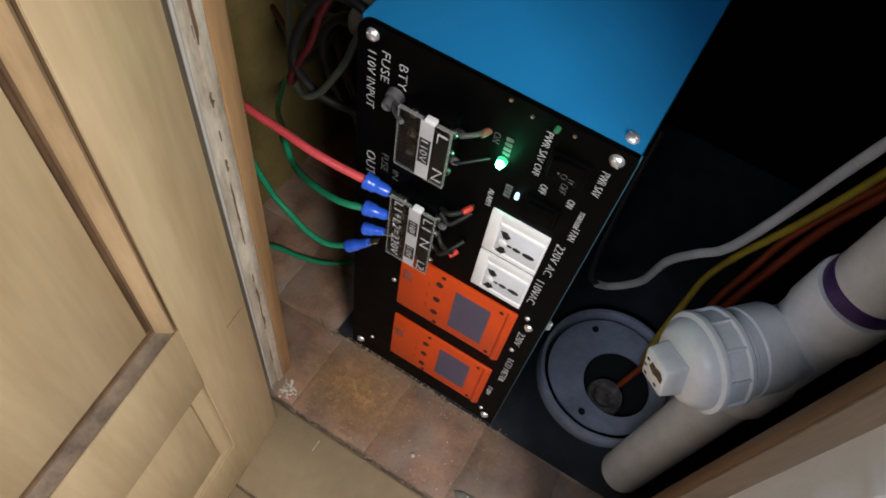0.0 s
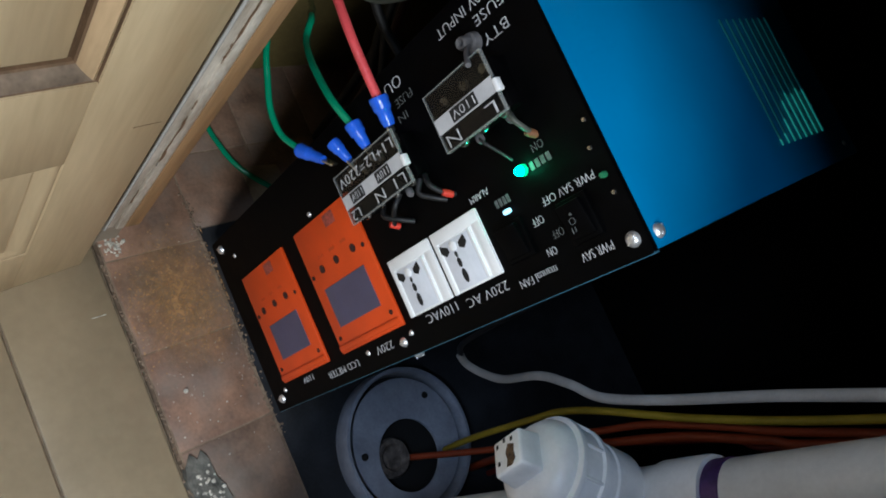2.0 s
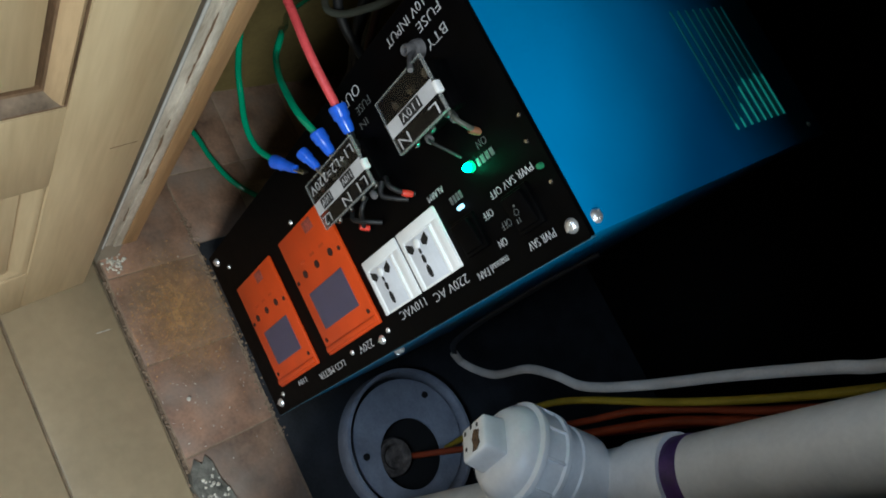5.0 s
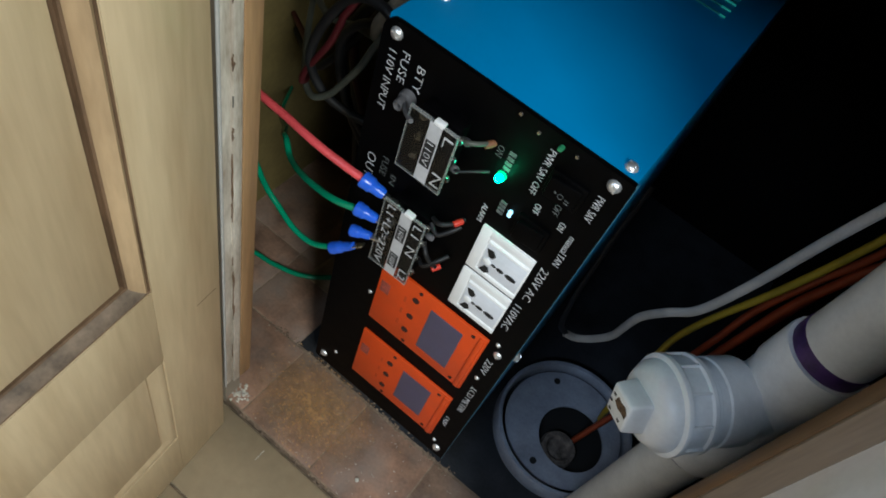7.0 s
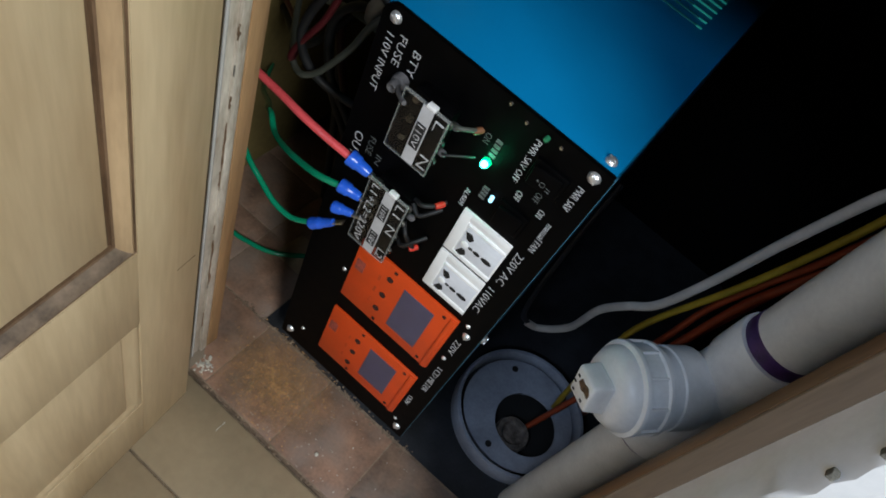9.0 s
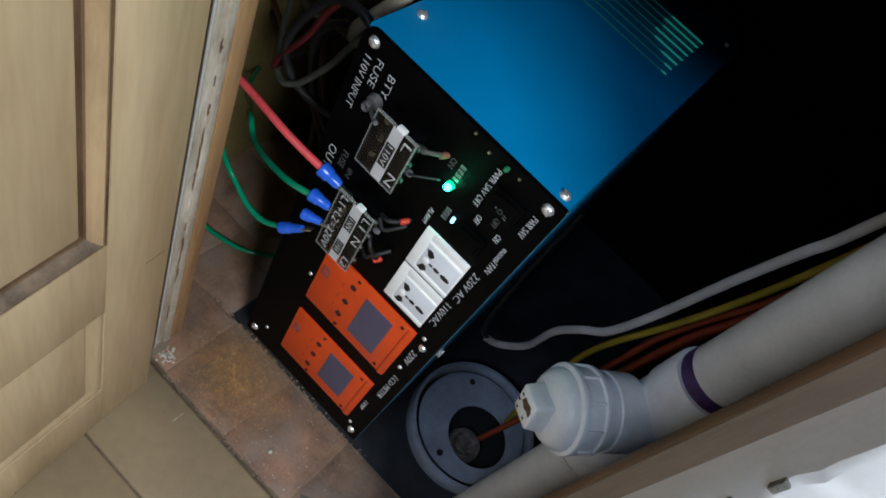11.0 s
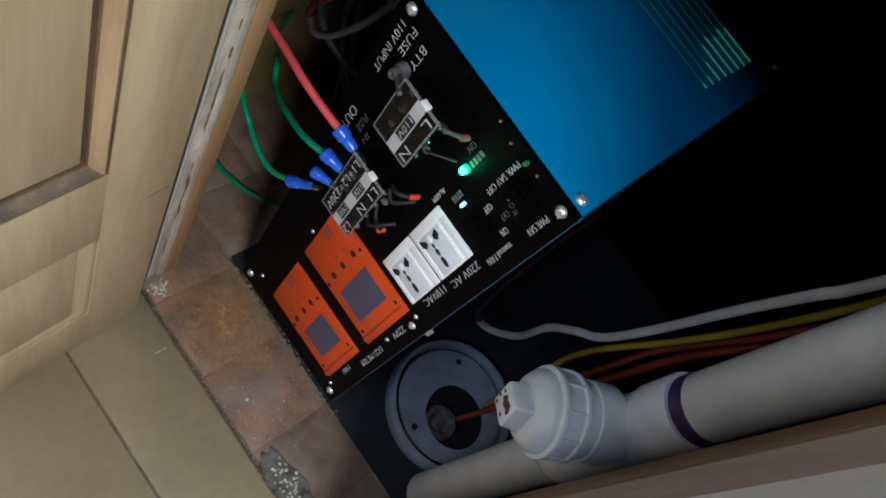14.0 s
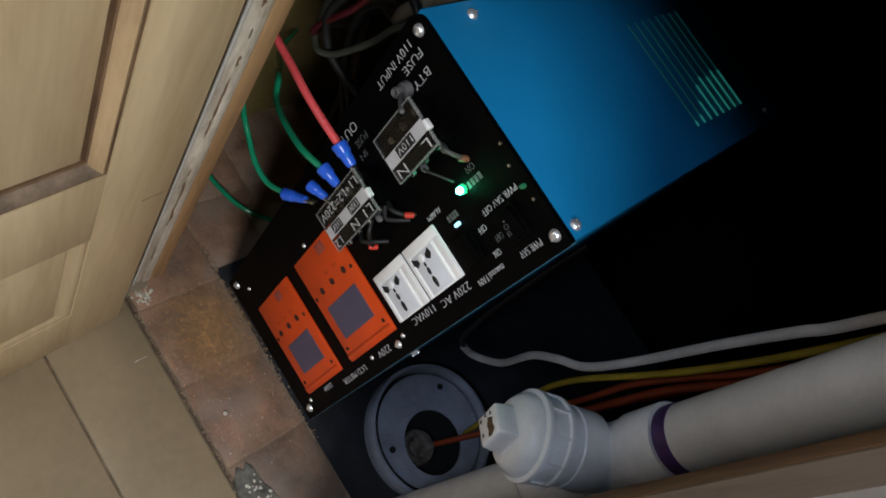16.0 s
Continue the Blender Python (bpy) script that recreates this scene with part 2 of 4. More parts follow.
def smooth_path(points, steps=10):
    p = [Vector(q) for q in points]
    p = [2 * p[0] - p[1]] + p + [2 * p[-1] - p[-2]]
    out = []
    for i in range(1, len(p) - 2):
        for s in range(steps):
            t = s / steps
            a, b, c, d = p[i - 1:i + 3]
            out.append(0.5 * (2 * b + (c - a) * t + (2 * a - 5 * b + 4 * c - d) * t * t + (3 * b - a - 3 * c + d) * t ** 3))
    return out + [p[-2]]


def tube(points, r, n=12, flat=1.0, bm=None, steps=10):
    """A cable along a smooth path; flat: its second half-width over its first."""
    bm = bm or bmesh.new()
    path = smooth_path(points, steps)
    up, rings = None, []
    for i, q in enumerate(path):
        d = (path[min(i + 1, len(path) - 1)] - path[max(i - 1, 0)]).normalized()
        if up is None:
            up = d.orthogonal().normalized()
        up = (up - d * up.dot(d)).normalized()
        side = d.cross(up)
        rings.append([bm.verts.new(q + r * (math.cos(2 * math.pi * k / n) * up + flat * math.sin(2 * math.pi * k / n) * side)) for k in range(n)])
    for a, b in zip(rings, rings[1:]):
        for k in range(n):
            bm.faces.new((a[k], a[(k + 1) % n], b[(k + 1) % n], b[k]))
    bm.faces.new(rings[0][::-1])
    bm.faces.new(rings[-1])
    return bm


def prism(outline, y0, y1, bm=None):
    """An outline in x and z, drawn out along y."""
    bm = bm or bmesh.new()
    a = [bm.verts.new((x, y0, z)) for x, z in outline]
    b = [bm.verts.new((x, y1, z)) for x, z in outline]
    bm.faces.new(a)
    bm.faces.new(b[::-1])
    for k in range(len(a)):
        l = (k + 1) % len(a)
        bm.faces.new((a[k], b[k], b[l], a[l]))
    return bm


def lettering(text, x, z0, z1, y, parent, material=PRINT, height=None, name="lettering"):
    """Raised print that reads downwards from z0 to z1, its capitals towards +x, with x at half their height."""
    cu = bpy.data.curves.new("t", "FONT")
    cu.body, cu.size, cu.extrude, cu.resolution_u, cu.offset = text, 1.0, 0.02, 2, -0.02
    ob = bpy.data.objects.new("t", cu)
    scene.collection.objects.link(ob)
    me = bpy.data.meshes.new_from_object(ob)
    bpy.data.objects.remove(ob)
    bm = bmesh.new()
    bm.from_mesh(me)
    bpy.data.meshes.remove(me)
    xs = [v.co.x for v in bm.verts]
    ys = [v.co.y for v in bm.verts]
    sx = (z0 - z1) / (max(xs) - min(xs))
    sy = (height or 0.0074) / (max(ys) - min(ys))
    mid = (max(ys) + min(ys)) / 2
    for v in bm.verts:
        a, b, c = v.co
        v.co = (x + (b - mid) * sy, y - 0.0002 - c * 0.01, z0 - (a - min(xs)) * sx)
    return part(name, bm, material, parent, smooth=False)


def bars(x, z0, z1, y, parent, count=4, height=0.006, material=PRINT_DIM):
    """Print too faint to read: a row of plain bars."""
    bm = bmesh.new()
    step = (z0 - z1) / count
    for k in range(count):
        box((x - height / 2, y - 0.0005, z0 - (k + 0.8) * step), (x + height / 2, y, z0 - (k + 0.15) * step), bm=bm)
    return part("faint_print", bm, material, parent, smooth=False)


FLOOR = -0.052      # the closet's tiled floor
ROOM = -0.062      # the floor in front of it
OPEN_L, OPEN_R = -0.046, 0.363
FRONT, BACK = -0.12, -0.095
DOOR_Z0 = 0.01
WALL_Y = -0.16     # face of the wall beside the closet
# unseen top of the opening, set low to cut light off the cover's rear
LINTEL = 0.86

# ---- structure ----
def setting(name, bm, material, label, category="wall"):
    return solid(name, bm, material, label, category, kind="structure", smooth=False)


setting("wall_front_right", box((OPEN_R + 0.058, WALL_Y, ROOM), (1.3, BACK, 2.45)), PLASTER, "white painted plaster wall beside the closet opening")
setting("wall_front_left", box((-1.3, FRONT, ROOM), (-0.064, BACK, 2.45)), TAN_WALL, "tan painted plaster wall behind the open door")
setting("wall_over_opening", box((-0.064, FRONT, LINTEL), (OPEN_R + 0.058, BACK, 2.45)), TAN_WALL, "unseen wall over the closet opening, set low to cut the light")
setting("wall_closet_left", box((-0.33, BACK, FLOOR - 0.06), (-0.28, 0.72, 1.3)), YELLOW_WALL, "yellowed plaster side wall of the closet")
setting("wall_closet_right", box((0.50, BACK, FLOOR - 0.06), (0.55, 0.72, 1.3)), UNLIT_BOARD, "closet side wall coloured near black as unlit")
setting("wall_closet_back", box((-0.33, 0.72, FLOOR - 0.06), (0.55, 0.77, 1.3)), UNLIT_BOARD, "closet back wall coloured near black as unlit")
setting("ceiling_closet", box((-0.33, BACK, 1.3), (0.55, 0.77, 1.35)), UNLIT_BOARD, "closet ceiling coloured near black as unlit", "ceiling")
# room shell added out of view; its tan keeps the bounced light low
setting("wall_room_left", box((-1.35, -1.8, ROOM), (-1.3, BACK, 2.45)), TAN_WALL, "unseen tan wall that closes the room")
bm = box((1.2, -1.86, ROOM), (1.25, BACK, 1.05))
box((1.2, -1.86, 1.05), (1.25, -1.28, 1.95), bm=bm)
box((1.2, -0.72, 1.05), (1.25, BACK, 1.95), bm=bm)
box((1.2, -1.86, 1.95), (1.25, BACK, 2.45), bm=bm)
setting("wall_room_right", bm, TAN_WALL, "unseen tan wall with an opening for a lamp")
bm = box((-1.35, -1.86, ROOM), (1.2, -1.8, 1.78))
box((-1.35, -1.86, 1.78), (-0.55, -1.8, 2.33), bm=bm)
box((0.55, -1.86, 1.78), (1.2, -1.8, 2.33), bm=bm)
box((-1.35, -1.86, 2.33), (1.2, -1.8, 2.45), bm=bm)
setting("wall_room_back", bm, TAN_WALL, "unseen tan wall with an opening for a lamp")
setting("ceiling_room", box((-1.35, -1.86, 2.45), (1.35, BACK, 2.5)), TAN_WALL, "unseen tan ceiling that closes the room", "ceiling")
setting("ground", box((-1.35, -1.86, -0.16), (1.35, 0.77, -0.078)), CEMENT, "grey cement bed under the floor tiles", "floor")

# jambs: a worn white face and a bare wooden reveal
FOOT = 0.032      # the rotted foot of the jamb hangs above the floor
jl = thing("door_frame_left", (-0.055, -0.11, ROOM), "narrow worn white door jamb with a bare wooden reveal", "door frame", kind="structure")
part("face", box((-0.064, FRONT - 0.001, FOOT), (OPEN_L - 0.001, FRONT + 0.008, LINTEL), 0.001), WORN_WHITE, jl, "scraped white paint")
part("reveal", box((-0.064, FRONT + 0.008, FOOT + 0.003), (OPEN_L, BACK, LINTEL), 0.0015), JAMB, jl, "bare brown wood")
rnd = random.Random(4)
for z0, z1, w in ((0.10, 0.135, 0.0007), (0.2, 0.29, 0.0012), (0.30, 0.315, 0.0006), (0.37, 0.46, 0.001), (0.475, 0.49, 0.0008), (0.545, 0.56, 0.0014), (0.6, 0.72, 0.0009)):
    x = -0.0488 + rnd.uniform(-0.0014, 0.0012)
    n = 9
    left = [(x + rnd.uniform(-1, 0.2) * w, z0 + (z1 - z0) * k / n) for k in range(1, n)]
    right = [(x + rnd.uniform(-0.2, 1) * w + 0.0003, z1 - (z1 - z0) * k / n) for k in range(1, n)]
    part("crack", prism([(x, z0), *right[::-1], (x, z1), *left[::-1]], FRONT - 0.0018, FRONT), GROOVE, jl, "dark crack in the paint", False)
for k in range(26):
    x, z = rnd.uniform(-0.057, -0.0475), rnd.uniform(0.045, 0.75)
    a, b = rnd.uniform(0.0004, 0.0012), rnd.uniform(0.001, 0.006)
    part("scuff", box((x - a, FRONT - 0.0016, z - b), (x + a, FRONT, z + b), 0.0002), CEMENT if k % 3 else GROOVE, jl, "dirt scuff", False)
part("hinge_knuckle", lathe(((0, DOOR_Z0), (0.0016, DOOR_Z0), (0.0016, LINTEL - 0.04), (0, LINTEL - 0.04)), pose(-0.0495, -0.1325, 0.022), 14), GLOSS_WHITE, jl, "glossy white hinge edge")
part("hinge_leaf", box((-0.053, -0.1315, FOOT), (-0.0505, FRONT, LINTEL - 0.01), 0.0004), WORN_WHITE, jl, "white painted hinge leaf")
jr = thing("door_frame_right", (0.365, -0.11, ROOM), "bare wooden door jamb with a darker reveal", "door frame", kind="structure")
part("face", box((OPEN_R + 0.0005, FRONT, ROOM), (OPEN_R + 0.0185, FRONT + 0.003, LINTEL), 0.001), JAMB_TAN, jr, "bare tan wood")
# the reveal's side shade is put into its darker brown
part("reveal", box((OPEN_R, FRONT + 0.003, ROOM), (OPEN_R + 0.04, BACK - 0.006, LINTEL), 0.0012), JAMB_SHADED, jr, "brown wood, coloured darker as the shaded side")
# rough plaster return between the jamb and the wall's face
bm = bmesh.new()
prev = None
rough = random.Random(8)
for k in range(81):
    z = ROOM + (LINTEL + 0.1 - ROOM) * k / 80
    e = rough.uniform(-0.0008, 0.0008) + (0.0022 if rough.random() < 0.1 else 0)
    row = [bm.verts.new(c) for c in ((OPEN_R + 0.0175, FRONT + 0.002, z), (OPEN_R + 0.020 + e * 0.4, FRONT - 0.018, z), (OPEN_R + 0.0225 + e, WALL_Y + 0.003 + e * 0.5, z), (OPEN_R + 0.0265 + e, WALL_Y, z), (OPEN_R + 0.0578, WALL_Y, z), (OPEN_R + 0.0578, FRONT + 0.02, z))]
    if prev:
        for a in range(5):
            bm.faces.new((prev[a], prev[a + 1], row[a + 1], row[a]))
    prev = row
solid("plaster_edge", bm, PLASTER, "chipped white plaster edge beside the closet jamb", "wall", kind="structure")
for z, w in ((0.668, 0.006), (0.632, 0.003), (0.5, 0.004)):
    solid("chip", box((OPEN_R + 0.0215, WALL_Y - 0.0008, z - w), (OPEN_R + 0.026, WALL_Y + 0.004, z + w), 0.0009), CEMENT, "grey chip in the plaster edge", "chip", kind="structure")

# ---- the pine door, standing open ----
door = thing("door_1", (-0.058, -0.13, ROOM + 0.01), "light pine panelled closet door standing open", "door", kind="structure")
DOOR_TURN = Matrix.Translation((-0.0435, -0.1425, 0)) @ Matrix.Rotation(radians(6.0), 4, "Z")


def door_piece(name, lo, hi, material, bevel=0.0007, label="", slope=None):
    """A piece of the door in its own axes: x out of its face, y along it (negative away from the hinges)."""
    bm = box(lo, hi, bevel)
    if slope:
        slope(bm)
    bmesh.ops.transform(bm, matrix=DOOR_TURN, verts=bm.verts)
    return part(name, bm, material, door, label)


DB, DT = -0.0605, LINTEL - 0.01       # foot and head of the door
STILE = -0.0755
door_piece("hinge_stile", (-0.03, STILE, DB), (0, 0, DT), PINE)
door_piece("lock_stile", (-0.03, -0.42, DB), (0, -0.336, DT), PINE)
door_piece("bottom_rail", (-0.03, -0.336, DB), (0, STILE, 0.052), PINE)
door_piece("middle_rail", (-0.03, -0.336, 0.256), (0, STILE, 0.3795), PINE)
door_piece("top_rail", (-0.03, -0.336, 0.77), (0, STILE, DT), PINE)


def panel_in(z0, z1, lip, deep, y1):
    y0 = -0.336
    # recess backing coloured dark, with its shade put into the colour
    door_piece("panel", (-0.024, y0 - 0.004, z0 - 0.004), (-0.0125, y1 + 0.004, z1 + 0.004), GROOVE if deep else PINE_BROWN, 0.0005, "recess round the panel, its shade in the colour")
    # moulding that steps down to the panel on each side
    prof = ((-0.0004, 0.0), (0.0009, -0.0028), (0.0026, -0.0008), (0.005, 0.0004), (0.009, -0.0018), (0.0125, -0.0058), (lip - 0.0015, -0.0085), (lip, -0.0095))
    corners = lambda d: ((y0 + d, z0 + d), (y1 - d, z0 + d), (y1 - d, z1 - (d if deep else 0)), (y0 + d, z1 - (d if deep else 0)))
    for side in range(4) if deep else (0, 1, 3):
        bm = bmesh.new()
        rows = []
        for d, h in prof + ((lip, -0.013),):
            c = corners(d)
            h *= 1.0 if deep else 0.4
            rows.append(((h, *c[side]), (h, *c[(side + 1) % 4])))
        bm.free()
        # the deep panel's bottom band takes a darker brown
        band = PINE_BROWN if side == 0 and deep else PINE_DARK
        # quirks and coves get darker browns that carry the shade of the grooves
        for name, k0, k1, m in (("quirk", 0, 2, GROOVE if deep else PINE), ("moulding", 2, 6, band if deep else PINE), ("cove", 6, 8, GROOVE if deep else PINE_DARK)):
            bm = bmesh.new()
            vs = [[bm.verts.new(q) for q in r] for r in rows[k0:k1 + 1]]
            for a, b in zip(vs, vs[1:]):
                bm.faces.new((a[0], a[1], b[1], b[0]))
            bmesh.ops.transform(bm, matrix=DOOR_TURN, verts=bm.verts)
            part(name, bm, m, door)
    g = lip + (0.0042 if deep else 0.0012)
    door_piece("field", (-0.018, y0 + g, z0 + g), (-0.0092 if deep else -0.0012, y1 - g, z1 - (g if deep else -0.002)), PINE, 0.0015 if deep else 0.0008)


panel_in(0.3795, 0.77, 0.015, True, STILE)
panel_in(0.052, 0.256, 0.021, False, STILE)
door_piece("scratch", (-0.001, -0.03, 0.2965), (0.0003, -0.006, 0.2972), GROOVE, 0.0001, "fine dark scratch")

# ---- floor in front and floor of the closet ----
grit = random.Random(11)


def stones(name, count, place, r0, r1, material, label, category):
    bm = bmesh.new()
    for _ in range(count):
        x, y, z = place()
        r = grit.uniform(r0, r1)
        b = bmesh.new()
        bmesh.ops.create_icosphere(b, subdivisions=1, radius=r)
        for v in b.verts:
            v.co *= grit.uniform(0.7, 1.25)
            v.co.z *= 0.6
        bmesh.ops.translate(b, vec=(x, y, z + r * 0.3), verts=b.verts)
        join(bm, b)
    return solid(name, bm, material, label, category, kind="stuff", smooth=False)


stones("sawdust", 1700, lambda: (grit.gauss(0.03, 0.034), min(0.01, max(-0.114, grit.gauss(-0.05, 0.03))), FLOOR), 0.0004, 0.0012, DUST, "orange-brown sawdust crumbs strewn on the closet floor", "dust")
FILM = mat("dust_film", (0.50, 0.275, 0.11), 0.95, vary=0.35, scale=70, fine=500, bump=0.0008)
nt = FILM.node_tree
tc, mp, gr = nt.nodes.new("ShaderNodeTexCoord"), nt.nodes.new("ShaderNodeMapping"), nt.nodes.new("ShaderNodeTexGradient")
gr.gradient_type = "SPHERICAL"
mp.inputs["Scale"].default_value = (8.5, 12.5, 1.0)
nz = nt.nodes.new("ShaderNodeTexNoise")
nz.inputs["Scale"].default_value, nz.inputs["Detail"].default_value = 150, 6
mm, rr = nt.nodes.new("ShaderNodeMath"), nt.nodes.new("ShaderNodeMapRange")
mm.operation = "MULTIPLY"
rr.inputs["From Min"].default_value, rr.inputs["From Max"].default_value = 0.03, 0.85
nt.links.new(tc.outputs["Object"], mp.inputs["Vector"])
nt.links.new(tc.outputs["Object"], nz.inputs["Vector"])
nt.links.new(mp.outputs[0], gr.inputs[0])
nt.links.new(gr.outputs["Fac"], mm.inputs[0])
nt.links.new(nz.outputs["Fac"], mm.inputs[1])
nt.links.new(mm.outputs[0], rr.inputs["Value"])
nt.links.new(rr.outputs[0], nt.nodes["Principled BSDF"].inputs["Alpha"])
bm = bmesh.new()
bmesh.ops.create_grid(bm, x_segments=14, y_segments=10, size=0.5, matrix=Matrix.Translation((0.03, -0.052, FLOOR + 0.0008)) @ Matrix.Diagonal((0.2, 0.13, 1, 1)))
for v in bm.verts:
    v.co.z += grit.uniform(0, 0.0006)
solid("dust_film", bm, FILM, "film of orange sawdust on the closet floor", "dust", kind="stuff")
stones("joint_mortar", 260, lambda: (grit.uniform(-0.12, 0.24), grit.gauss(0.006, 0.0035), FLOOR), 0.0006, 0.0022, OLD_GROUT, "pale mortar crumbs along a tile joint", "mortar")
stones("pale_crumbs", 110, lambda: (grit.uniform(-0.05, 0.26), grit.uniform(-0.116, 0.0), FLOOR), 0.0004, 0.001, GRIT, "pale grit scattered on the closet floor tiles", "grit")
stones("plaster_crumbs", 64, lambda: (grit.gauss(-0.055, 0.007), grit.gauss(-0.102, 0.006), FLOOR), 0.0008, 0.0028, GRIT, "white plaster crumbs at the foot of the jamb", "debris")
stones("edge_mortar", 260, lambda: (grit.uniform(-0.05, 0.36), grit.gauss(-0.12, 0.0018), FLOOR - 0.003), 0.0006, 0.0019, OLD_GROUT, "ragged mortar along the edge of the closet floor", "mortar")
solid("pebble", lathe(((0, -0.002), (0.003, 0), (0.0026, 0.002), (0, 0.0034)), pose(0.1437, -0.0857, FLOOR + 0.001), 10), GRIT, "small round white pebble lying on the tiles", "pebble")

# patch of broken mortar where the floor's edge is chipped
bm = bmesh.new()
ring = []
for k in range(18):
    a = 2 * math.pi * k / 18
    ring.append(((0.274 + 0.058 * math.cos(a) * grit.uniform(0.75, 1.1)), -0.103 + 0.023 * math.sin(a) * grit.uniform(0.65, 1.1)))
top = [bm.verts.new((x, y, FLOOR + 0.003)) for x, y in ring]
low = [bm.verts.new((x, y, FLOOR - 0.012)) for x, y in ring]
mid = bm.verts.new((0.274, -0.103, FLOOR + 0.0045))
for k in range(18):
    bm.faces.new((mid, top[k], top[(k + 1) % 18]))
    bm.faces.new((top[k], low[k], low[(k + 1) % 18], top[(k + 1) % 18]))
bm.faces.new(low)
solid("mortar_patch", bm, CEMENT, "grey speckled mortar patch in the floor's edge", "mortar", kind="structure")
stones("mortar_stones", 70, lambda: (grit.gauss(0.274, 0.024), grit.gauss(-0.103, 0.008), FLOOR + 0.003), 0.0008, 0.0028, GRIT, "pale stones set in the mortar patch", "stones")

solid("scratch", box((0.0228, -0.152, ROOM - 0.001), (0.0238, -0.135, ROOM + 0.0012), 0.0003), GRIT, "pale scratch on a beige tile", "scratch", kind="structure")

# ---- inverter ----
X0, X1, Z0, Z1, DEPTH = -0.0135, 0.2135, -0.014, 0.562, 0.43
inv = thing("inverter", (0.1, 0.21, FLOOR), "large power inverter, black panel and blue case", "inverter")
bm = box((X0, 0.003, Z0), (X1 - 0.0012, DEPTH, Z1 - 0.001), 0.002)
case = part("case", bm, BLUE, inv, "blue enamelled sheet metal cover")
part("edge_strip", box((X1 - 0.0008, -0.0012, Z0), (X1 + 0.0007, 0.0030, Z1), 0.0003), EDGE_BLUE, inv, "bright folded blue edge")
# panel with rounded corners
out = []
R = 0.012
for cx, cz, a0 in ((X1 - 0.003, Z1 - 0.003, 0), (X0 + R, Z1 - R, 90), (X0 + 0.003, Z0 + 0.003, 180), (X1 - 0.003, Z0 + 0.003, 270)):
    r = R if a0 == 90 else 0.003
    for k in range(5):
        a = radians(a0 + k * 22.5)
        out.append((cx + r * math.cos(a), cz + r * math.sin(a)))
panel = part("front_panel", prism(out, -0.002, 0.003), BLACK, inv, "black painted front panel with white print")
for fx in (0.01, 0.19):
    for fy in (0.03, 0.4):
        part("foot", lathe(((0, 0), (0.012, 0), (0.014, 0.004), (0.014, Z0 - FLOOR), (0, Z0 - FLOOR)), pose(fx, fy, FLOOR), 16), BLACK_WIRE, inv, "black rubber foot")

screw_bm = lathe(((0, 0.0042), (0.0022, 0.0039), (0.0042, 0.0028), (0.0054, 0.001), (0.0057, 0), (0.0062, -0.0006), (0, -0.0008)), Matrix.Identity(4), 20)
box((-0.0042, -0.0006, 0.0026), (0.0042, 0.0006, 0.00405), bm=screw_bm)
SCREW = finish("screw", screw_bm, CHROME, True)


def screw(at, d, size=1.0):
    ob = new("screw", SCREW)
    ob.parent = inv
    ob.matrix_local = Matrix.Translation(-ORIGIN[inv.name]) @ axis_frame(at, d) @ Matrix.Rotation(random.uniform(0, 3), 4, "Z") @ Matrix.Scale(size, 4)
    return ob


for x, z in ((0, 0.5515), (0.2, 0.5515), (0.2, 0.0065), (0, 0.0065)):
    screw((x, -0.002, z), (0, -1, 0))
screw((0.199, -0.002, 0.28), (0, -1, 0), 0.85)
for x, z in ((0.018, 0.034), (0.194, 0.296), (0.194, 0.218), (0.041, 0.219), (0.192, 0.022)):
    screw((x, -0.002, z), (0, -1, 0), 0.5)
for x, y in ((0.2015, 0.014), (0.0015, 0.055), (0.003, 0.214), (0.1975, 0.402), (0.004, 0.402)):
    screw((x, y, Z1 - 0.001), (0, 0, 1), 0.95 if y < 0.1 else 0.55)
screw((X1 + 0.0008, 0.021, 0.264), (1, 0, 0), 1.0)

# cooling slots in the cover; they emit a teal glow themselves, without a lamp
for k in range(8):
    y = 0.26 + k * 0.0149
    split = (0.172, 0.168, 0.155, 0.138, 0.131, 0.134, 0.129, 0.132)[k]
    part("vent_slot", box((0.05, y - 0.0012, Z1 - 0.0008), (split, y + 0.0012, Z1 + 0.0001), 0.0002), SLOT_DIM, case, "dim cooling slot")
    part("vent_slot", box((split, y - 0.0014, Z1 - 0.0008), (0.178, y + 0.0014, Z1 + 0.0001), 0.0002), SLOT_LIT, case, "cooling slot with a teal glow of its own")

# printed words
YP = -0.002
lettering("110V INPUT", 0.0, 0.535, 0.474, YP, panel)
lettering("FUSE", 0.0125, 0.541, 0.511, YP, panel)
lettering("BTY", 0.0285, 0.537, 0.512, YP, panel)
lettering("OUT", 0.003, 0.419, 0.386, YP, panel, height=0.0095)
lettering("FUSE", 0.018, 0.425, 0.402, YP, panel, PRINT_DIM, 0.007)
lettering("IN", 0.030, 0.410, 0.398, YP, panel, PRINT_DIM, 0.006)
lettering("ON", 0.113, 0.520, 0.509, YP, panel, PRINT_DIM, 0.006)
bars(0.1235, 0.522, 0.500, YP, panel, 4)
lettering("ALARM", 0.121, 0.455, 0.433, YP, panel, height=0.005)
bars(0.134, 0.472, 0.455, YP, panel, 4)
lettering("PWR SAV OFF", 0.150, 0.546, 0.497, YP, panel, height=0.006)
lettering("OFF", 0.160, 0.492, 0.481, YP, panel, height=0.006)
lettering("OFF", 0.174, 0.504, 0.493, YP, panel, PRINT_DIM, 0.006)
lettering("ON", 0.184, 0.491, 0.482, YP, panel, height=0.006)
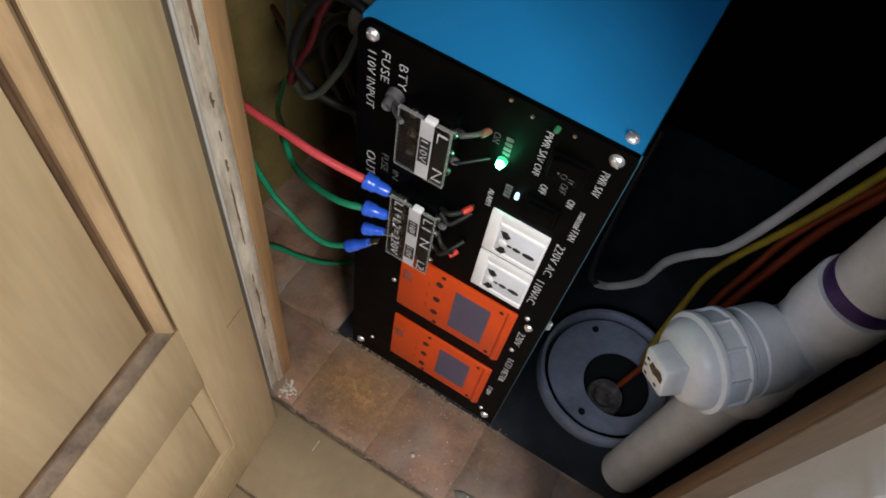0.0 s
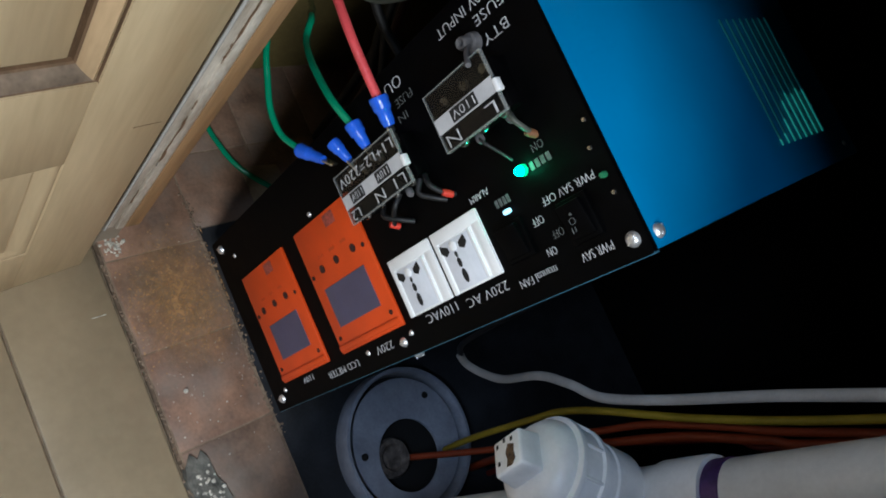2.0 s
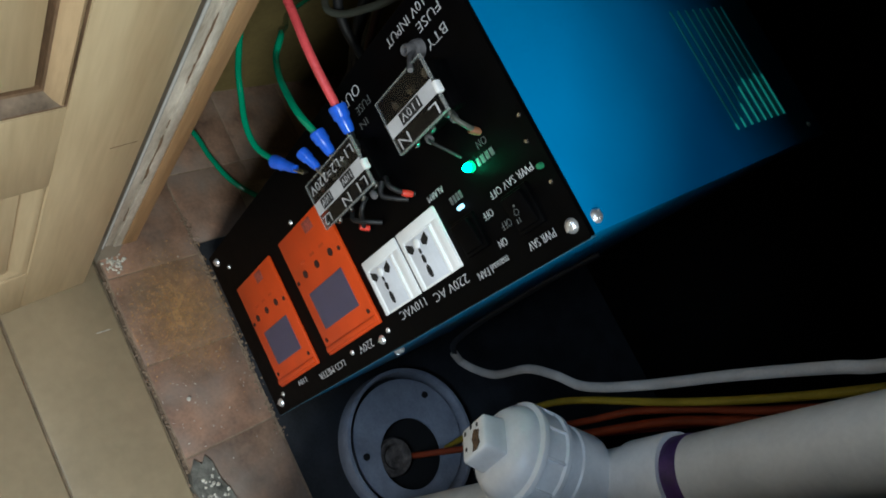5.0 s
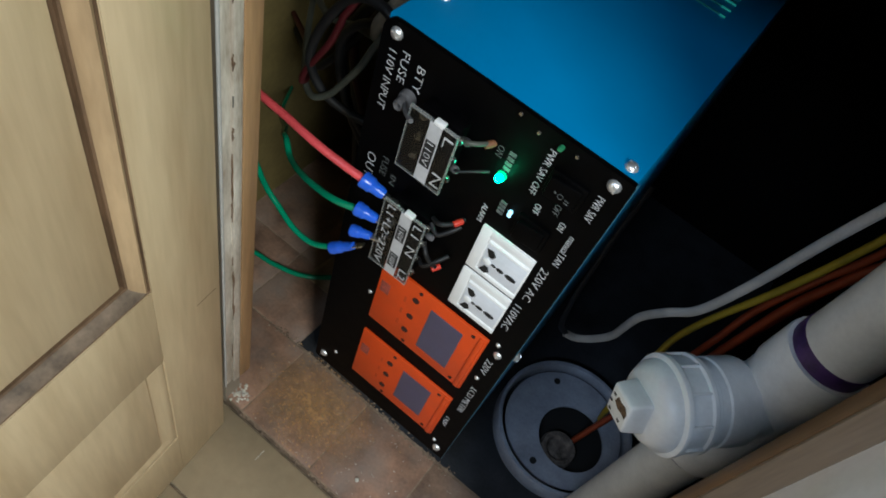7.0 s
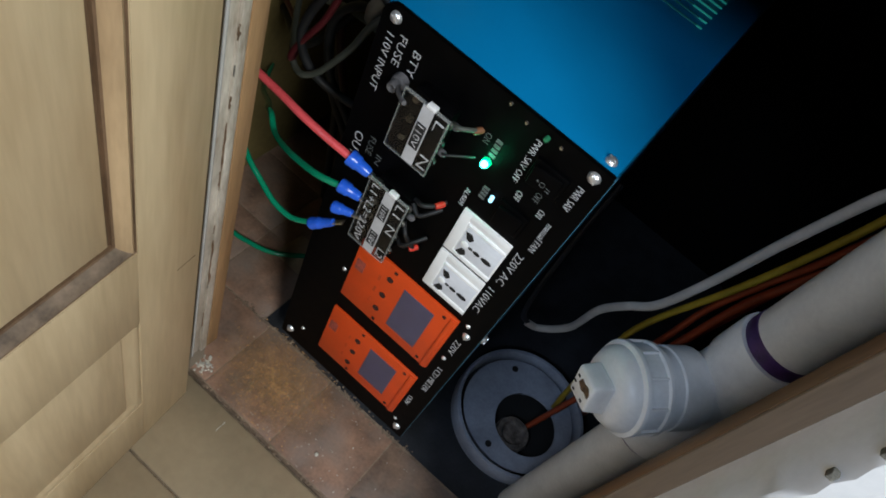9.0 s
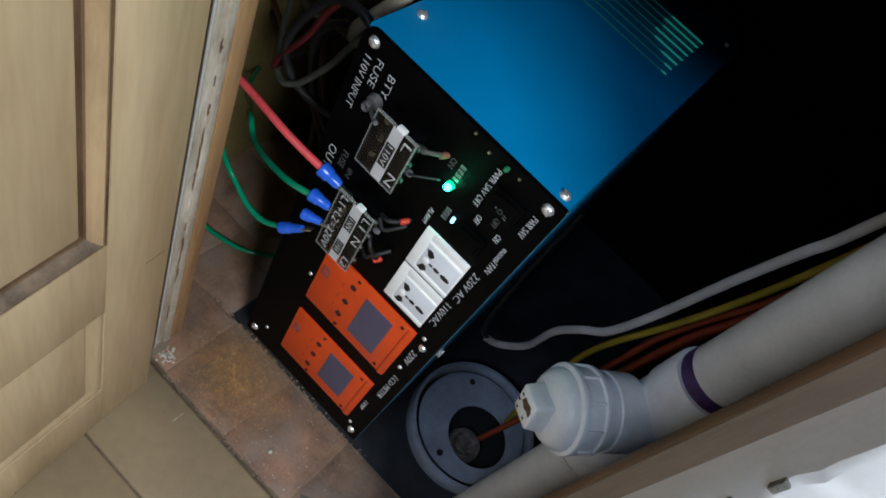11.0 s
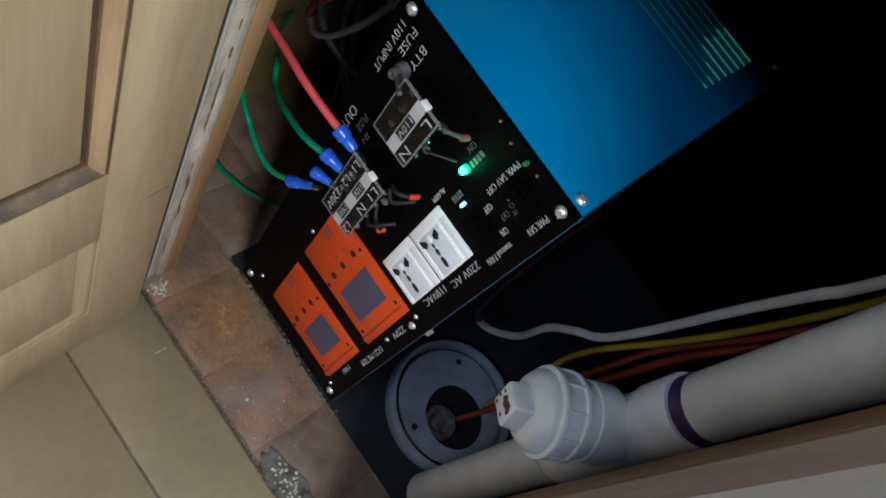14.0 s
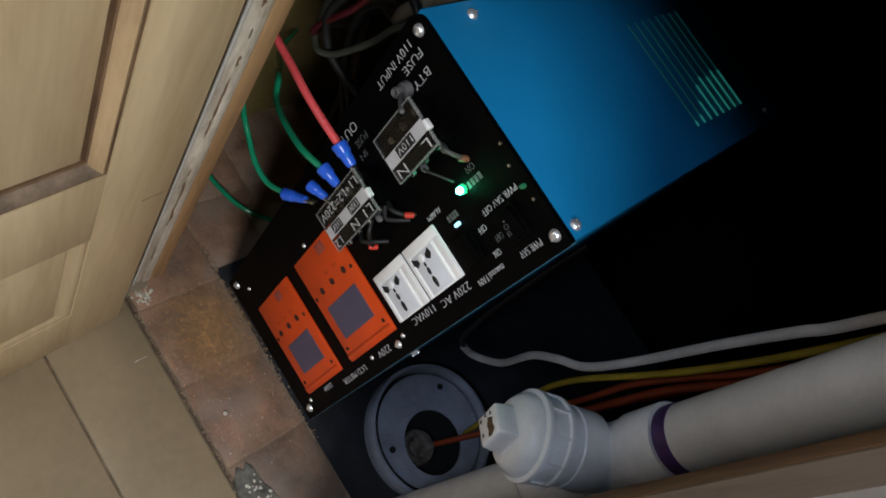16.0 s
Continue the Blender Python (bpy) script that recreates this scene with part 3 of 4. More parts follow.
lettering("PWR SAV", 0.1975, 0.536, 0.508, YP, panel, height=0.0064)
lettering("manual FAN", 0.1965, 0.484, 0.445, YP, panel, height=0.0062)
lettering("220V AC", 0.192, 0.433, 0.382, YP, panel, height=0.0078)
lettering("110VAC", 0.1895, 0.369, 0.325, YP, panel, height=0.0078)
lettering("220V", 0.196, 0.263, 0.233, YP, panel, height=0.0078)
lettering("LCD METER", 0.1985, 0.195, 0.13, YP, panel, height=0.0072)
lettering("110V", 0.1915, 0.097, 0.073, YP, panel, height=0.0064)


# outlets
def outlet(z0, z1):
    x0, x1 = 0.1268, 0.1822
    fx = lambda a: x0 + a * (x1 - x0)
    fz = lambda b: z0 + b * (z1 - z0)
    # a raised bezel round a sunken face that runs out to the lower edge
    bm = box((x0, -0.0028, z0), (x1, -0.001, z1), 0.0012)
    box((x0, -0.0046, z0), (fx(0.19), -0.0024, z1), 0.0009, bm=bm)
    box((fx(0.19) - 0.001, -0.0046, z0), (x1, -0.0024, fz(0.09)), 0.0009, bm=bm)
    box((fx(0.19) - 0.001, -0.0046, fz(0.84)), (x1, -0.0024, z1), 0.0009, bm=bm)
    ob = part("outlet", bm, ABS, inv, "white plastic universal mains outlet")
    part("insert", box((fx(0.215), -0.0037, fz(0.115)), (fx(0.965), -0.0024, fz(0.72)), 0.0006), ABS_GREY, ob, "pale grey outlet face")
    part("ridge", box((fx(0.2), -0.0052, fz(0.735)), (fx(0.98), -0.0024, fz(0.785)), 0.0008), ABS, ob)
    mid = 0.355
    part("boss", lathe(((0.0042, -0.0004), (0.0042, 0.0008), (0.0034, 0.0014), (0, 0.0014)), axis_frame((fx(0.315), -0.0037, fz(mid)), (0, -1, 0)), 20), ABS, ob)
    for b, s in ((0.185, -1), (0.535, 1)):
        c = (fx(0.325), fz(b))
        fan = [(c[0] - 0.0052, c[1] + s * 0.0050), (c[0] + 0.0012, c[1] + s * 0.0062), (c[0] + 0.0054, c[1] + s * 0.0010), (c[0] + 0.0028, c[1] - s * 0.0040), (c[0] - 0.0012, c[1] - s * 0.0036)]
        part("slot", prism(fan, -0.0041, -0.0028), INK, ob, "dark fan-shaped pin slot", False)
    for a, l, w in ((0.445, 0.0026, 0.0016), (0.575, 0.0042, 0.0024), (0.785, 0.0062, 0.0030)):
        lens = [(fx(a) + l * math.cos(k * math.pi / 5), fz(mid) + w * math.sin(k * math.pi / 5)) for k in range(10)]
        part("slot", prism(lens, -0.0041, -0.0028), INK, ob, "dark pin slot", False)


outlet(0.3742, 0.4352)
outlet(0.3072, 0.3698)


# orange meters
def meter(z0, z1, holes, view):
    x0, x1 = 0.0485, 0.1845
    ob = part("meter", box((x0, -0.0055, z0), (x1, -0.001, z1), 0.0016), ORANGE, inv, "orange plastic meter with a blank display")
    part("lower_ledge", box((x1 - 0.009, -0.0075, z0 + 0.002), (x1 - 0.003, -0.0045, z1 - 0.002), 0.001), ORANGE, ob)
    vx0, vx1, vz0, vz1 = view
    part("display", box((vx0, -0.0062, vz0), (vx1, -0.005, vz1), 0.0003), SCREEN, ob, "blank violet-grey display", False)
    for hx, hz in holes:
        part("lamp_hole", lathe(((0, 0.0006), (0.0042, 0.0006), (0.0042, -0.001), (0, -0.001)), axis_frame((hx, -0.0058, hz), (0, -1, 0)), 16), HOLE, ob, "dark indicator hole", False)
    for hx, hz in ((x1 - 0.016, z0 + 0.009), (x1 - 0.016, z1 - 0.009), (0.1, z0 + 0.007), (0.1, z1 - 0.007)):
        part("pin_hole", lathe(((0, 0.0005), (0.0024, 0.0005), (0.0024, -0.001), (0, -0.001)), axis_frame((hx, -0.0058, hz), (0, -1, 0)), 12), HOLE, ob, "small screw hole", False)
    bm = bmesh.new()
    for k in range(3):
        hz = z0 + (z1 - z0) * (0.3 + 0.2 * k)
        box((0.0835, -0.0058, hz - 0.005), (0.0865, -0.0054, hz + 0.005), bm=bm)
    part("faint_print", bm, mat("dull_orange_print", (0.5, 0.05, 0.008), 0.5), ob, smooth=False)
    part("ink_mark", box((x0 + 0.004, -0.0058, z0 + 0.55 * (z1 - z0)), (x0 + 0.016, -0.0054, z0 + 0.72 * (z1 - z0)), 0.0001), INK_MARK, ob, "faded purple ink mark", False)
    return ob


meter(0.032, 0.1455, ((0.097, 0.117), (0.097, 0.087), (0.097, 0.056)), (0.1165, 0.159, 0.054, 0.126))
meter(0.178, 0.294, ((0.097, 0.27), (0.097, 0.237), (0.097, 0.207)), (0.1165, 0.1585, 0.196, 0.275))


# terminal blocks under clear covers
def terminal(z0, z1, tags, letters, long_word):
    x0, x1, y = 0.0404, 0.087, -0.027
    ob = part("terminal_block", box((x0 + 0.004, -0.016, z0 + 0.003), (x1 - 0.004, 0.0, z1 - 0.003), 0.0015), BLACK, inv, "black terminal block under a clear cover")
    part("cover", box((x0, y, z0), (x1, y + 0.0016, z1), 0.0006), SMOKE, ob, "smoky clear acrylic cover")
    for lo, hi in (((x0, y - 0.0004, z0), (x0 + 0.0010, y + 0.0022, z1)), ((x1 - 0.0012, y - 0.0004, z0), (x1, y + 0.0030, z1)), ((x0, y - 0.0004, z1 - 0.0014), (x1, y + 0.0026, z1)), ((x0, y - 0.0004, z0), (x1, y + 0.0022, z0 + 0.0010))):
        part("cover_rim", box(lo, hi, 0.0003), ACRYL, ob, "bright edge of the acrylic cover")
    part("backing", box((0.0745, y + 0.002, z0 + 0.002), (x1 - 0.0015, y + 0.003, z1 - 0.002)), BLACK, ob, "", False)
    part("label_strip", box((0.0608, y - 0.0008, z0 + 0.0015), (0.0726, y - 0.0001, z1 - 0.001), 0.0002), LABEL, ob, "white paper label strip", False)
    part("tab", box((0.064, y - 0.002, z1 - 0.001), (0.0734, y + 0.004, z1 + 0.0030), 0.0009), ABS, ob, "white plastic clip")
    for a, b in tags:
        tag = part("tag", box((0.0619, y - 0.0012, b), (0.0715, y - 0.0006, a)), INK, ob, "black tag", False)
        lettering("110V", 0.0667, a - 0.002, b + 0.002, y - 0.0011, tag, height=0.0062)
    for text, a, b in letters:
        lettering(text, 0.0804, a, b, y - 0.0002, ob, height=0.0088)
    n = len(letters) + 1
    for k in range(n):
        z = z0 + (k + 0.5) * (z1 - z0) / n
        part("clamp_screw", lathe(((0, 0.003), (0.0035, 0.003), (0.004, 0.002), (0.004, 0), (0, 0)), axis_frame((0.0498, -0.016, z), (0, -1, 0)), 14), TIN, ob, "tinned clamp screw")
        part("clamp_screw", lathe(((0, 0.003), (0.0035, 0.003), (0.004, 0.002), (0.004, 0), (0, 0)), axis_frame((0.0839, -0.016, z), (0, -1, 0)), 14), TIN, ob, "tinned clamp screw")
    if long_word:
        lettering(long_word, 0.05, z1 - 0.004, z0 + 0.006, y - 0.0002, ob, height=0.0085)
    return ob


terminal(0.4563, 0.5239, ((0.5045, 0.4762),), (("L", 0.5171, 0.5066), ("N", 0.4762, 0.4626)), "")
terminal(0.3143, 0.4097, ((0.3913, 0.3704), (0.3494, 0.3284)), (("L1", 0.4039, 0.3892), ("N", 0.3725, 0.3599), ("L2", 0.3326, 0.319)), "L1+L2=220V")

# fuse holder, lamps, switches
fuse = part("fuse_holder", lathe(((0, 0.011), (0.0018, 0.0112), (0.002, 0.0145), (0.004, 0.0155), (0.005, 0.014), (0.0054, 0.007), (0.0072, 0.0055), (0.008, 0.0), (0, 0)), axis_frame((0.024, -0.002, 0.503), (0, -1, 0)), 18), GREY_DARK, inv, "grey metal fuse holder")
part("fuse_post", tube(((0.027, -0.012, 0.505), (0.034, -0.02, 0.507), (0.046, -0.03, 0.512)), 0.0022, 8), GREY_DARK, fuse)
led = part("green_lamp", lathe(((0, 0.0045), (0.003, 0.004), (0.0043, 0.0024), (0.0046, 0), (0, 0)), axis_frame((0.1225, -0.002, 0.494), (0, -1, 0)), 18), glow("green_lens", (0.0, 0.62, 0.24), 1.3), inv, "glowing green indicator lamp")
part("lamp_core", lathe(((0, 0.0082), (0.002, 0.0076), (0.0033, 0.0056), (0.0035, 0.003), (0, 0.003)), axis_frame((0.1225, -0.002, 0.494), (0, -1, 0)), 16), GREEN_LED, led, "bright core of the lamp")
part("white_lamp", box((0.1408, -0.005, 0.4608), (0.1446, -0.002, 0.4690), 0.0014), WHITE_LED, inv, "lit white indicator lamp")
part("small_lamp", lathe(((0, 0.005), (0.0018, 0.0045), (0.0024, 0.003), (0.0024, 0), (0, 0)), axis_frame((0.154, -0.002, 0.5535), (0, -1, 0)), 12), mat("unlit_green_lens", (0.03, 0.22, 0.1), 0.15), inv, "unlit green indicator lamp")
for x, z in ((0.116, 0.557), (0.134, 0.552), (0.167, 0.554)):
    part("rivet", lathe(((0, 0.0014), (0.0014, 0.001), (0.0018, 0), (0, 0)), axis_frame((x, -0.002, z), (0, -1, 0)), 10), TIN, inv)


def rocker(x0, x1, z0, z1, marks):
    fr = part("rocker_switch", box((x0, -0.005, z0), (x1, -0.001, z1), 0.001), BLACK, inv, "black rocker switch")
    bm = box((x0 + 0.003, -0.009, z0 + 0.003), (x1 - 0.003, -0.004, z1 - 0.003), 0.0012)
    for v in bm.verts:
        v.co.y += (v.co.x - (x0 + x1) / 2) * 0.16
    part("rocker", bm, BLACK, fr)
    if marks:
        lettering("I", 0.166, 0.5215, 0.5195, -0.0095, fr, PRINT_DIM, 0.004, "mark")
        lettering("O", 0.172, 0.522, 0.5165, -0.009, fr, PRINT_DIM, 0.005, "mark")
        lettering("II", 0.178, 0.519, 0.5155, -0.0085, fr, PRINT_DIM, 0.004, "mark")


rocker(0.156, 0.188, 0.508, 0.535, True)
rocker(0.150, 0.180, 0.446, 0.474, False)

# wires on the panel's inner clamps
for pts, r, m, word in (
    (((0.0845, -0.012, 0.409), (0.094, -0.017, 0.4145), (0.101, -0.013, 0.417), (0.1065, -0.008, 0.4203), (0.109, -0.002, 0.422)), 0.0024, BLACK_WIRE, "thin black lead"),
    (((0.0845, -0.012, 0.402), (0.095, -0.016, 0.3985), (0.103, -0.01, 0.405), (0.109, -0.002, 0.411)), 0.0024, BLACK_WIRE, "thin black lead"),
    (((0.0845, -0.012, 0.372), (0.093, -0.018, 0.366), (0.099, -0.013, 0.353), (0.1035, -0.008, 0.3445), (0.106, -0.002, 0.341)), 0.0024, BLACK_WIRE, "thin black lead"),
    (((0.0845, -0.012, 0.345), (0.094, -0.017, 0.347), (0.102, -0.012, 0.357), (0.109, -0.002, 0.364)), 0.0024, BLACK_WIRE, "thin black lead"),
    (((0.0845, -0.012, 0.512), (0.092, -0.018, 0.5175), (0.099, -0.013, 0.5185), (0.104, -0.004, 0.5165), (0.105, -0.002, 0.516)), 0.0021, GREY_WIRE, "thin grey lead"),
    (((0.0845, -0.012, 0.478), (0.092, -0.017, 0.4835), (0.103, -0.01, 0.4875), (0.112, -0.002, 0.489)), 0.0013, BLACK_WIRE, "thin black lead"),
):
    part("lead", tube(pts, r, 10), m, inv, word)
for x, y, z, m in ((0.1065, -0.008, 0.4203, RED_TIP), (0.1035, -0.008, 0.3445, RED_TIP), (0.104, -0.0045, 0.5165, mat("brown_tip", (0.22, 0.09, 0.04), 0.5))):
    part("lead_sleeve", lathe(((0, -0.005), (0.0028, -0.0045), (0.0032, 0), (0.0028, 0.0045), (0, 0.005)), axis_frame((x, y, z), (0.5, 0.9, 0.2)), 12), m, inv, "coloured lead sleeve")
for x, z in ((0.0885, 0.5125), (0.0885, 0.386), (0.0875, 0.4795)):
    part("ferrule", lathe(((0, -0.004), (0.0022, -0.004), (0.0034, -0.0025), (0.0034, 0.002), (0.0024, 0.004), (0, 0.004)), axis_frame((x, -0.0135, z), (1, -0.3, 0.4)), 12), GREY_DARK, inv, "dull metal ferrule")

# ---- output cables with blue lugs ----


def lugged_cable(name, end, inner, run, r, material, label, sleeve=0.0085):
    ob = thing(name, end, label, "cable", "output cables")
    e, i = Vector(end), Vector(inner)
    d = (i - e).normalized()
    L = (i - e).length
    e, sleeve = e + d * 0.0065, sleeve * 0.8
    L -= 0.0065
    part("sleeve", lathe(((0, 0.001), (sleeve * 0.72, 0.001), (sleeve * 0.8, -0.001), (sleeve * 1.0, -0.0012), (sleeve * 1.08, 0.0004), (sleeve * 1.06, 0.003), (sleeve * 0.99, 0.0045), (sleeve * 1.0, L * 0.36), (sleeve * 0.96, L * 0.4), (sleeve * 0.8, L * 0.46), (sleeve * 0.74, L * 0.8), (sleeve * 0.6, L * 0.97), (0, L)), axis_frame(e, d), 24), SLEEVE, ob, "blue vinyl lug sleeve")
    bm = box((-0.0035, -0.001, L * 0.9), (0.0035, 0.001, L + 0.014), 0.0005)
    bmesh.ops.transform(bm, matrix=axis_frame(e, d), verts=bm.verts)
    part("tongue", bm, TIN, ob, "tinned lug tongue")
    if run:
        part("wire", tube((e + d * 0.006, *run), r, 14), material, ob)
    return ob


lugged_cable("red_cable", (0.009, -0.0291, 0.4149), (0.0383, -0.0239, 0.4081), ((-0.0109, -0.0333, 0.4191), (-0.0392, -0.0354, 0.4228), (-0.0738, -0.0322, 0.4228), (-0.1157, -0.027, 0.4196), (-0.1891, -0.0008, 0.3955), (-0.2625, 0.0726, 0.3431)), 0.004, RED_WIRE, "thick red cable with a blue lug on the terminal block", 0.0095)
lugged_cable("green_cable", (0.0095, -0.0291, 0.3714), (0.0383, -0.0239, 0.3714), ((-0.0088, -0.0322, 0.3651), (-0.0424, -0.0239, 0.3505), (-0.0738, -0.0092, 0.3326), (-0.1, 0.0076, 0.318), (-0.1178, 0.0202, 0.3211), (-0.1346, 0.0348, 0.3075), (-0.1577, 0.0621, 0.2802), (-0.2205, 0.125, 0.2174), (-0.279, 0.2088, 0.165)), 0.0035, GREEN_WIRE, "green cable with a blue lug on the terminal block", 0.0088)
lugged_cable("lug", (0.0116, -0.0322, 0.3389), (0.0373, -0.026, 0.3457), None, 0, None, "spare blue lug on the terminal block", 0.0075)
lugged_cable("green_cable", (-0.0057, -0.0301, 0.2844), (0.0215, -0.027, 0.3138), ((-0.0235, -0.0343, 0.2781), (-0.0487, -0.0354, 0.2792), (-0.0738, -0.0322, 0.2886), (-0.1053, -0.027, 0.3054), (-0.1577, -0.0008, 0.3243), (-0.2415, 0.0726, 0.3326)), 0.0032, GREEN_WIRE, "slim green cable with a blue lug hanging from the terminal block", 0.0082)
solid("loose_green_wire", tube(((-0.26, 0.05, FLOOR + 0.01), (-0.21, 0.072, FLOOR + 0.006), (-0.17, 0.08, FLOOR + 0.004), (-0.12, 0.1, FLOOR + 0.004), (-0.06, 0.16, FLOOR + 0.004)), 0.004, 10), GREEN_WIRE, "dark green wire lying on the closet floor", "wire")

# thin tan piece added to make a paler patch on the floor
bm = prism([(-0.126, 0.0), (-0.07, 0.0), (-0.066, 0.0022), (-0.121, 0.0022)], 0.1, 0.158)
for v in bm.verts:
    v.co.z += FLOOR + 0.0006
    v.co.x += (v.co.y - 0.1) * 0.1
solid("pale_floor_patch", bm, mat("tan_patch", (0.34, 0.25, 0.16), 0.9, vary=0.25, scale=40, fine=300), "small flat tan patch added on the closet floor", "scrap", smooth=False)

# ---- battery cables beside the inverter ----
for name, pts, r, m, label in (
    ("battery_cable", ((-0.014, 0.05, 0.522), (-0.04, 0.055, 0.497), (-0.057, 0.06, 0.468), (-0.068, 0.06, 0.437), (-0.086, 0.06, 0.401), (-0.103, 0.06, 0.373), (-0.127, 0.065, 0.352), (-0.16, 0.09, 0.345), (-0.21, 0.15, 0.36), (-0.277, 0.25, 0.42)), 0.0038, GREY_WIRE, "grey-green cable looping beside the inverter"),
    ("battery_cable", ((-0.014, 0.1, 0.50), (-0.07, 0.12, 0.49), (-0.12, 0.13, 0.44), (-0.15, 0.14, 0.36), (-0.14, 0.16, 0.26), (-0.1, 0.2, 0.12), (-0.09, 0.22, FLOOR + 0.0062)), 0.0062, BLACK_WIRE, "thick black battery cable beside the inverter"),
    ("battery_cable", ((-0.014, 0.14, 0.53), (-0.06, 0.15, 0.54), (-0.11, 0.16, 0.5), (-0.15, 0.17, 0.44), (-0.17, 0.19, 0.33), (-0.16, 0.22, 0.15), (-0.15, 0.24, FLOOR + 0.0062)), 0.0062, BLACK_WIRE, "thick black battery cable beside the inverter"),
    ("battery_cable", ((-0.014, 0.18, 0.52), (-0.08, 0.18, 0.55), (-0.13, 0.18, 0.52), (-0.16, 0.17, 0.43), (-0.155, 0.17, 0.33), (-0.13, 0.2, 0.18), (-0.12, 0.23, FLOOR + 0.0055)), 0.0055, mat("dark_red_vinyl", (0.06, 0.008, 0.008), 0.45), "thick dark red battery cable beside the inverter"),
    ("battery_cable", ((-0.014, 0.22, 0.5), (-0.07, 0.21, 0.50), (-0.11, 0.19, 0.46), (-0.13, 0.15, 0.4), (-0.16, 0.13, 0.34), (-0.2, 0.15, 0.3), (-0.27, 0.2, 0.28)), 0.005, BLACK_WIRE, "black cable bent beside the inverter"),
    ("battery_cable", ((-0.014, 0.05, 0.50), (-0.05, 0.05, 0.52), (-0.09, 0.06, 0.5), (-0.12, 0.06, 0.45), (-0.13, 0.06, 0.40), (-0.11, 0.07, 0.36), (-0.07, 0.09, 0.34), (-0.014, 0.12, 0.33)), 0.005, BLACK_WIRE, "black cable looping beside the inverter"),
    ("battery_cable", ((-0.014, 0.09, 0.46), (-0.06, 0.09, 0.47), (-0.1, 0.09, 0.45), (-0.125, 0.1, 0.4), (-0.115, 0.11, 0.33), (-0.08, 0.14, 0.24), (-0.06, 0.18, 0.1), (-0.06, 0.2, FLOOR + 0.005)), 0.005, BLACK_WIRE, "black cable sagging to the floor beside the inverter"),
    ("battery_cable", ((-0.014, 0.11, 0.42), (-0.07, 0.11, 0.43), (-0.12, 0.12, 0.42), (-0.17, 0.13, 0.40), (-0.22, 0.16, 0.41), (-0.275, 0.22, 0.46)), 0.004, GREY_WIRE, "thin grey-green cable beside the inverter"),
    ("battery_cable", ((-0.014, 0.09, 0.555), (-0.06, 0.07, 0.55), (-0.092, 0.06, 0.486), (-0.099, 0.06, 0.467), (-0.109, 0.06, 0.436), (-0.134, 0.06, 0.385), (-0.143, 0.066, 0.36), (-0.156, 0.09, 0.345), (-0.2, 0.14, 0.33), (-0.278, 0.2, 0.3)), 0.0036, mat("maroon_vinyl", (0.07, 0.007, 0.010), 0.45), "maroon cable beside the inverter"),
    ("conduit", ((-0.066, 0.075, 0.468), (-0.06, 0.066, 0.489), (-0.048, 0.062, 0.513), (-0.036, 0.062, 0.536), (-0.024, 0.068, 0.565), (-0.02, 0.11, 0.62), (-0.03, 0.25, 0.8), (-0.05, 0.4, 1.0), (-0.05, 0.45, 1.3)), 0.0075, mat("dusty_tan_plastic", (0.24, 0.21, 0.16), 0.6, vary=0.3, scale=40), "dusty tan conduit rising beside the inverter"),
):
    solid(name, tube(pts, r, 12), m, label, "cable", group="battery cables" if name == "battery_cable" else "")

# ---- drain pipe with a cleanout ----
PX, PY = 0.404, 0.056
pipe = thing("drain_pipe", (PX, PY, FLOOR), "white plastic drain pipe with a capped cleanout branch and purple primer", "pipe")
up = pose(PX, PY, 0)
part("lower_pipe", lathe(((0, FLOOR), (0.0302, FLOOR), (0.0302, 0.3), (0, 0.3)), up, 40), PVC, pipe)
part("upper_pipe", lathe(((0, 0.45), (0.0302, 0.45), (0.0302, 1.3), (0, 1.3)), up, 40), PVC, pipe)
tee = part("tee", lathe(((0.030, 0.29), (0.0352, 0.2905), (0.036, 0.293), (0.036, 0.335), (0.033, 0.345), (0.033, 0.435), (0.0355, 0.443), (0.0355, 0.4830), (0.0345, 0.4865), (0.03, 0.4865)), up, 40), PVC_CAP, pipe, "white plastic tee fitting")
for z0, z1 in ((0.2835, 0.2905), (0.4865, 0.5015)):
    part("primer_band", lathe(((0.0301, z0), (0.0312, z0 + 0.0006), (0.0312, z1 - 0.0006), (0.0301, z1)), up, 40), PRIMER, pipe, "smear of purple primer")
D = Vector((-0.70, -0.71, -0.02)).normalized()
arm = axis_frame(Vector((PX, PY, 0.402)) - D * 0.007, D)
part("branch", lathe(((0.0325, 0), (0.0325, 0.03), (0.0335, 0.036), (0.0378, 0.0385), (0.0385, 0.041), (0.0385, 0.066), (0.0372, 0.0675), (0.0372, 0.0745), (0.039, 0.076), (0.039, 0.083), (0.036, 0.085), (0.03, 0.085)), arm, 40), PVC_CAP, tee)
cap = part("cleanout_cap", lathe(((0.03, 0.080), (0.0408, 0.0805), (0.0425, 0.082), (0.0425, 0.0855), (0.0405, 0.087), (0.0405, 0.103), (0.0428, 0.1042), (0.0432, 0.1065), (0.0425, 0.109), (0.0398, 0.1102), (0.0385, 0.1105), (0.0378, 0.1155), (0.0325, 0.1225), (0.0275, 0.126), (0.0, 0.1275)), arm, 48), PVC_CAP, pipe, "white screw-in cleanout cap with grip ribs")
for k in range(10):
    bm = box((0.0395, -0.0012, 0.0865), (0.0428, 0.0012, 0.1045), 0.0005)
    bmesh.ops.transform(bm, matrix=arm @ Matrix.Rotation(2 * math.pi * k / 10 + 0.1, 4, "Z"), verts=bm.verts)
    part("grip_rib", bm, PVC_CAP, cap)
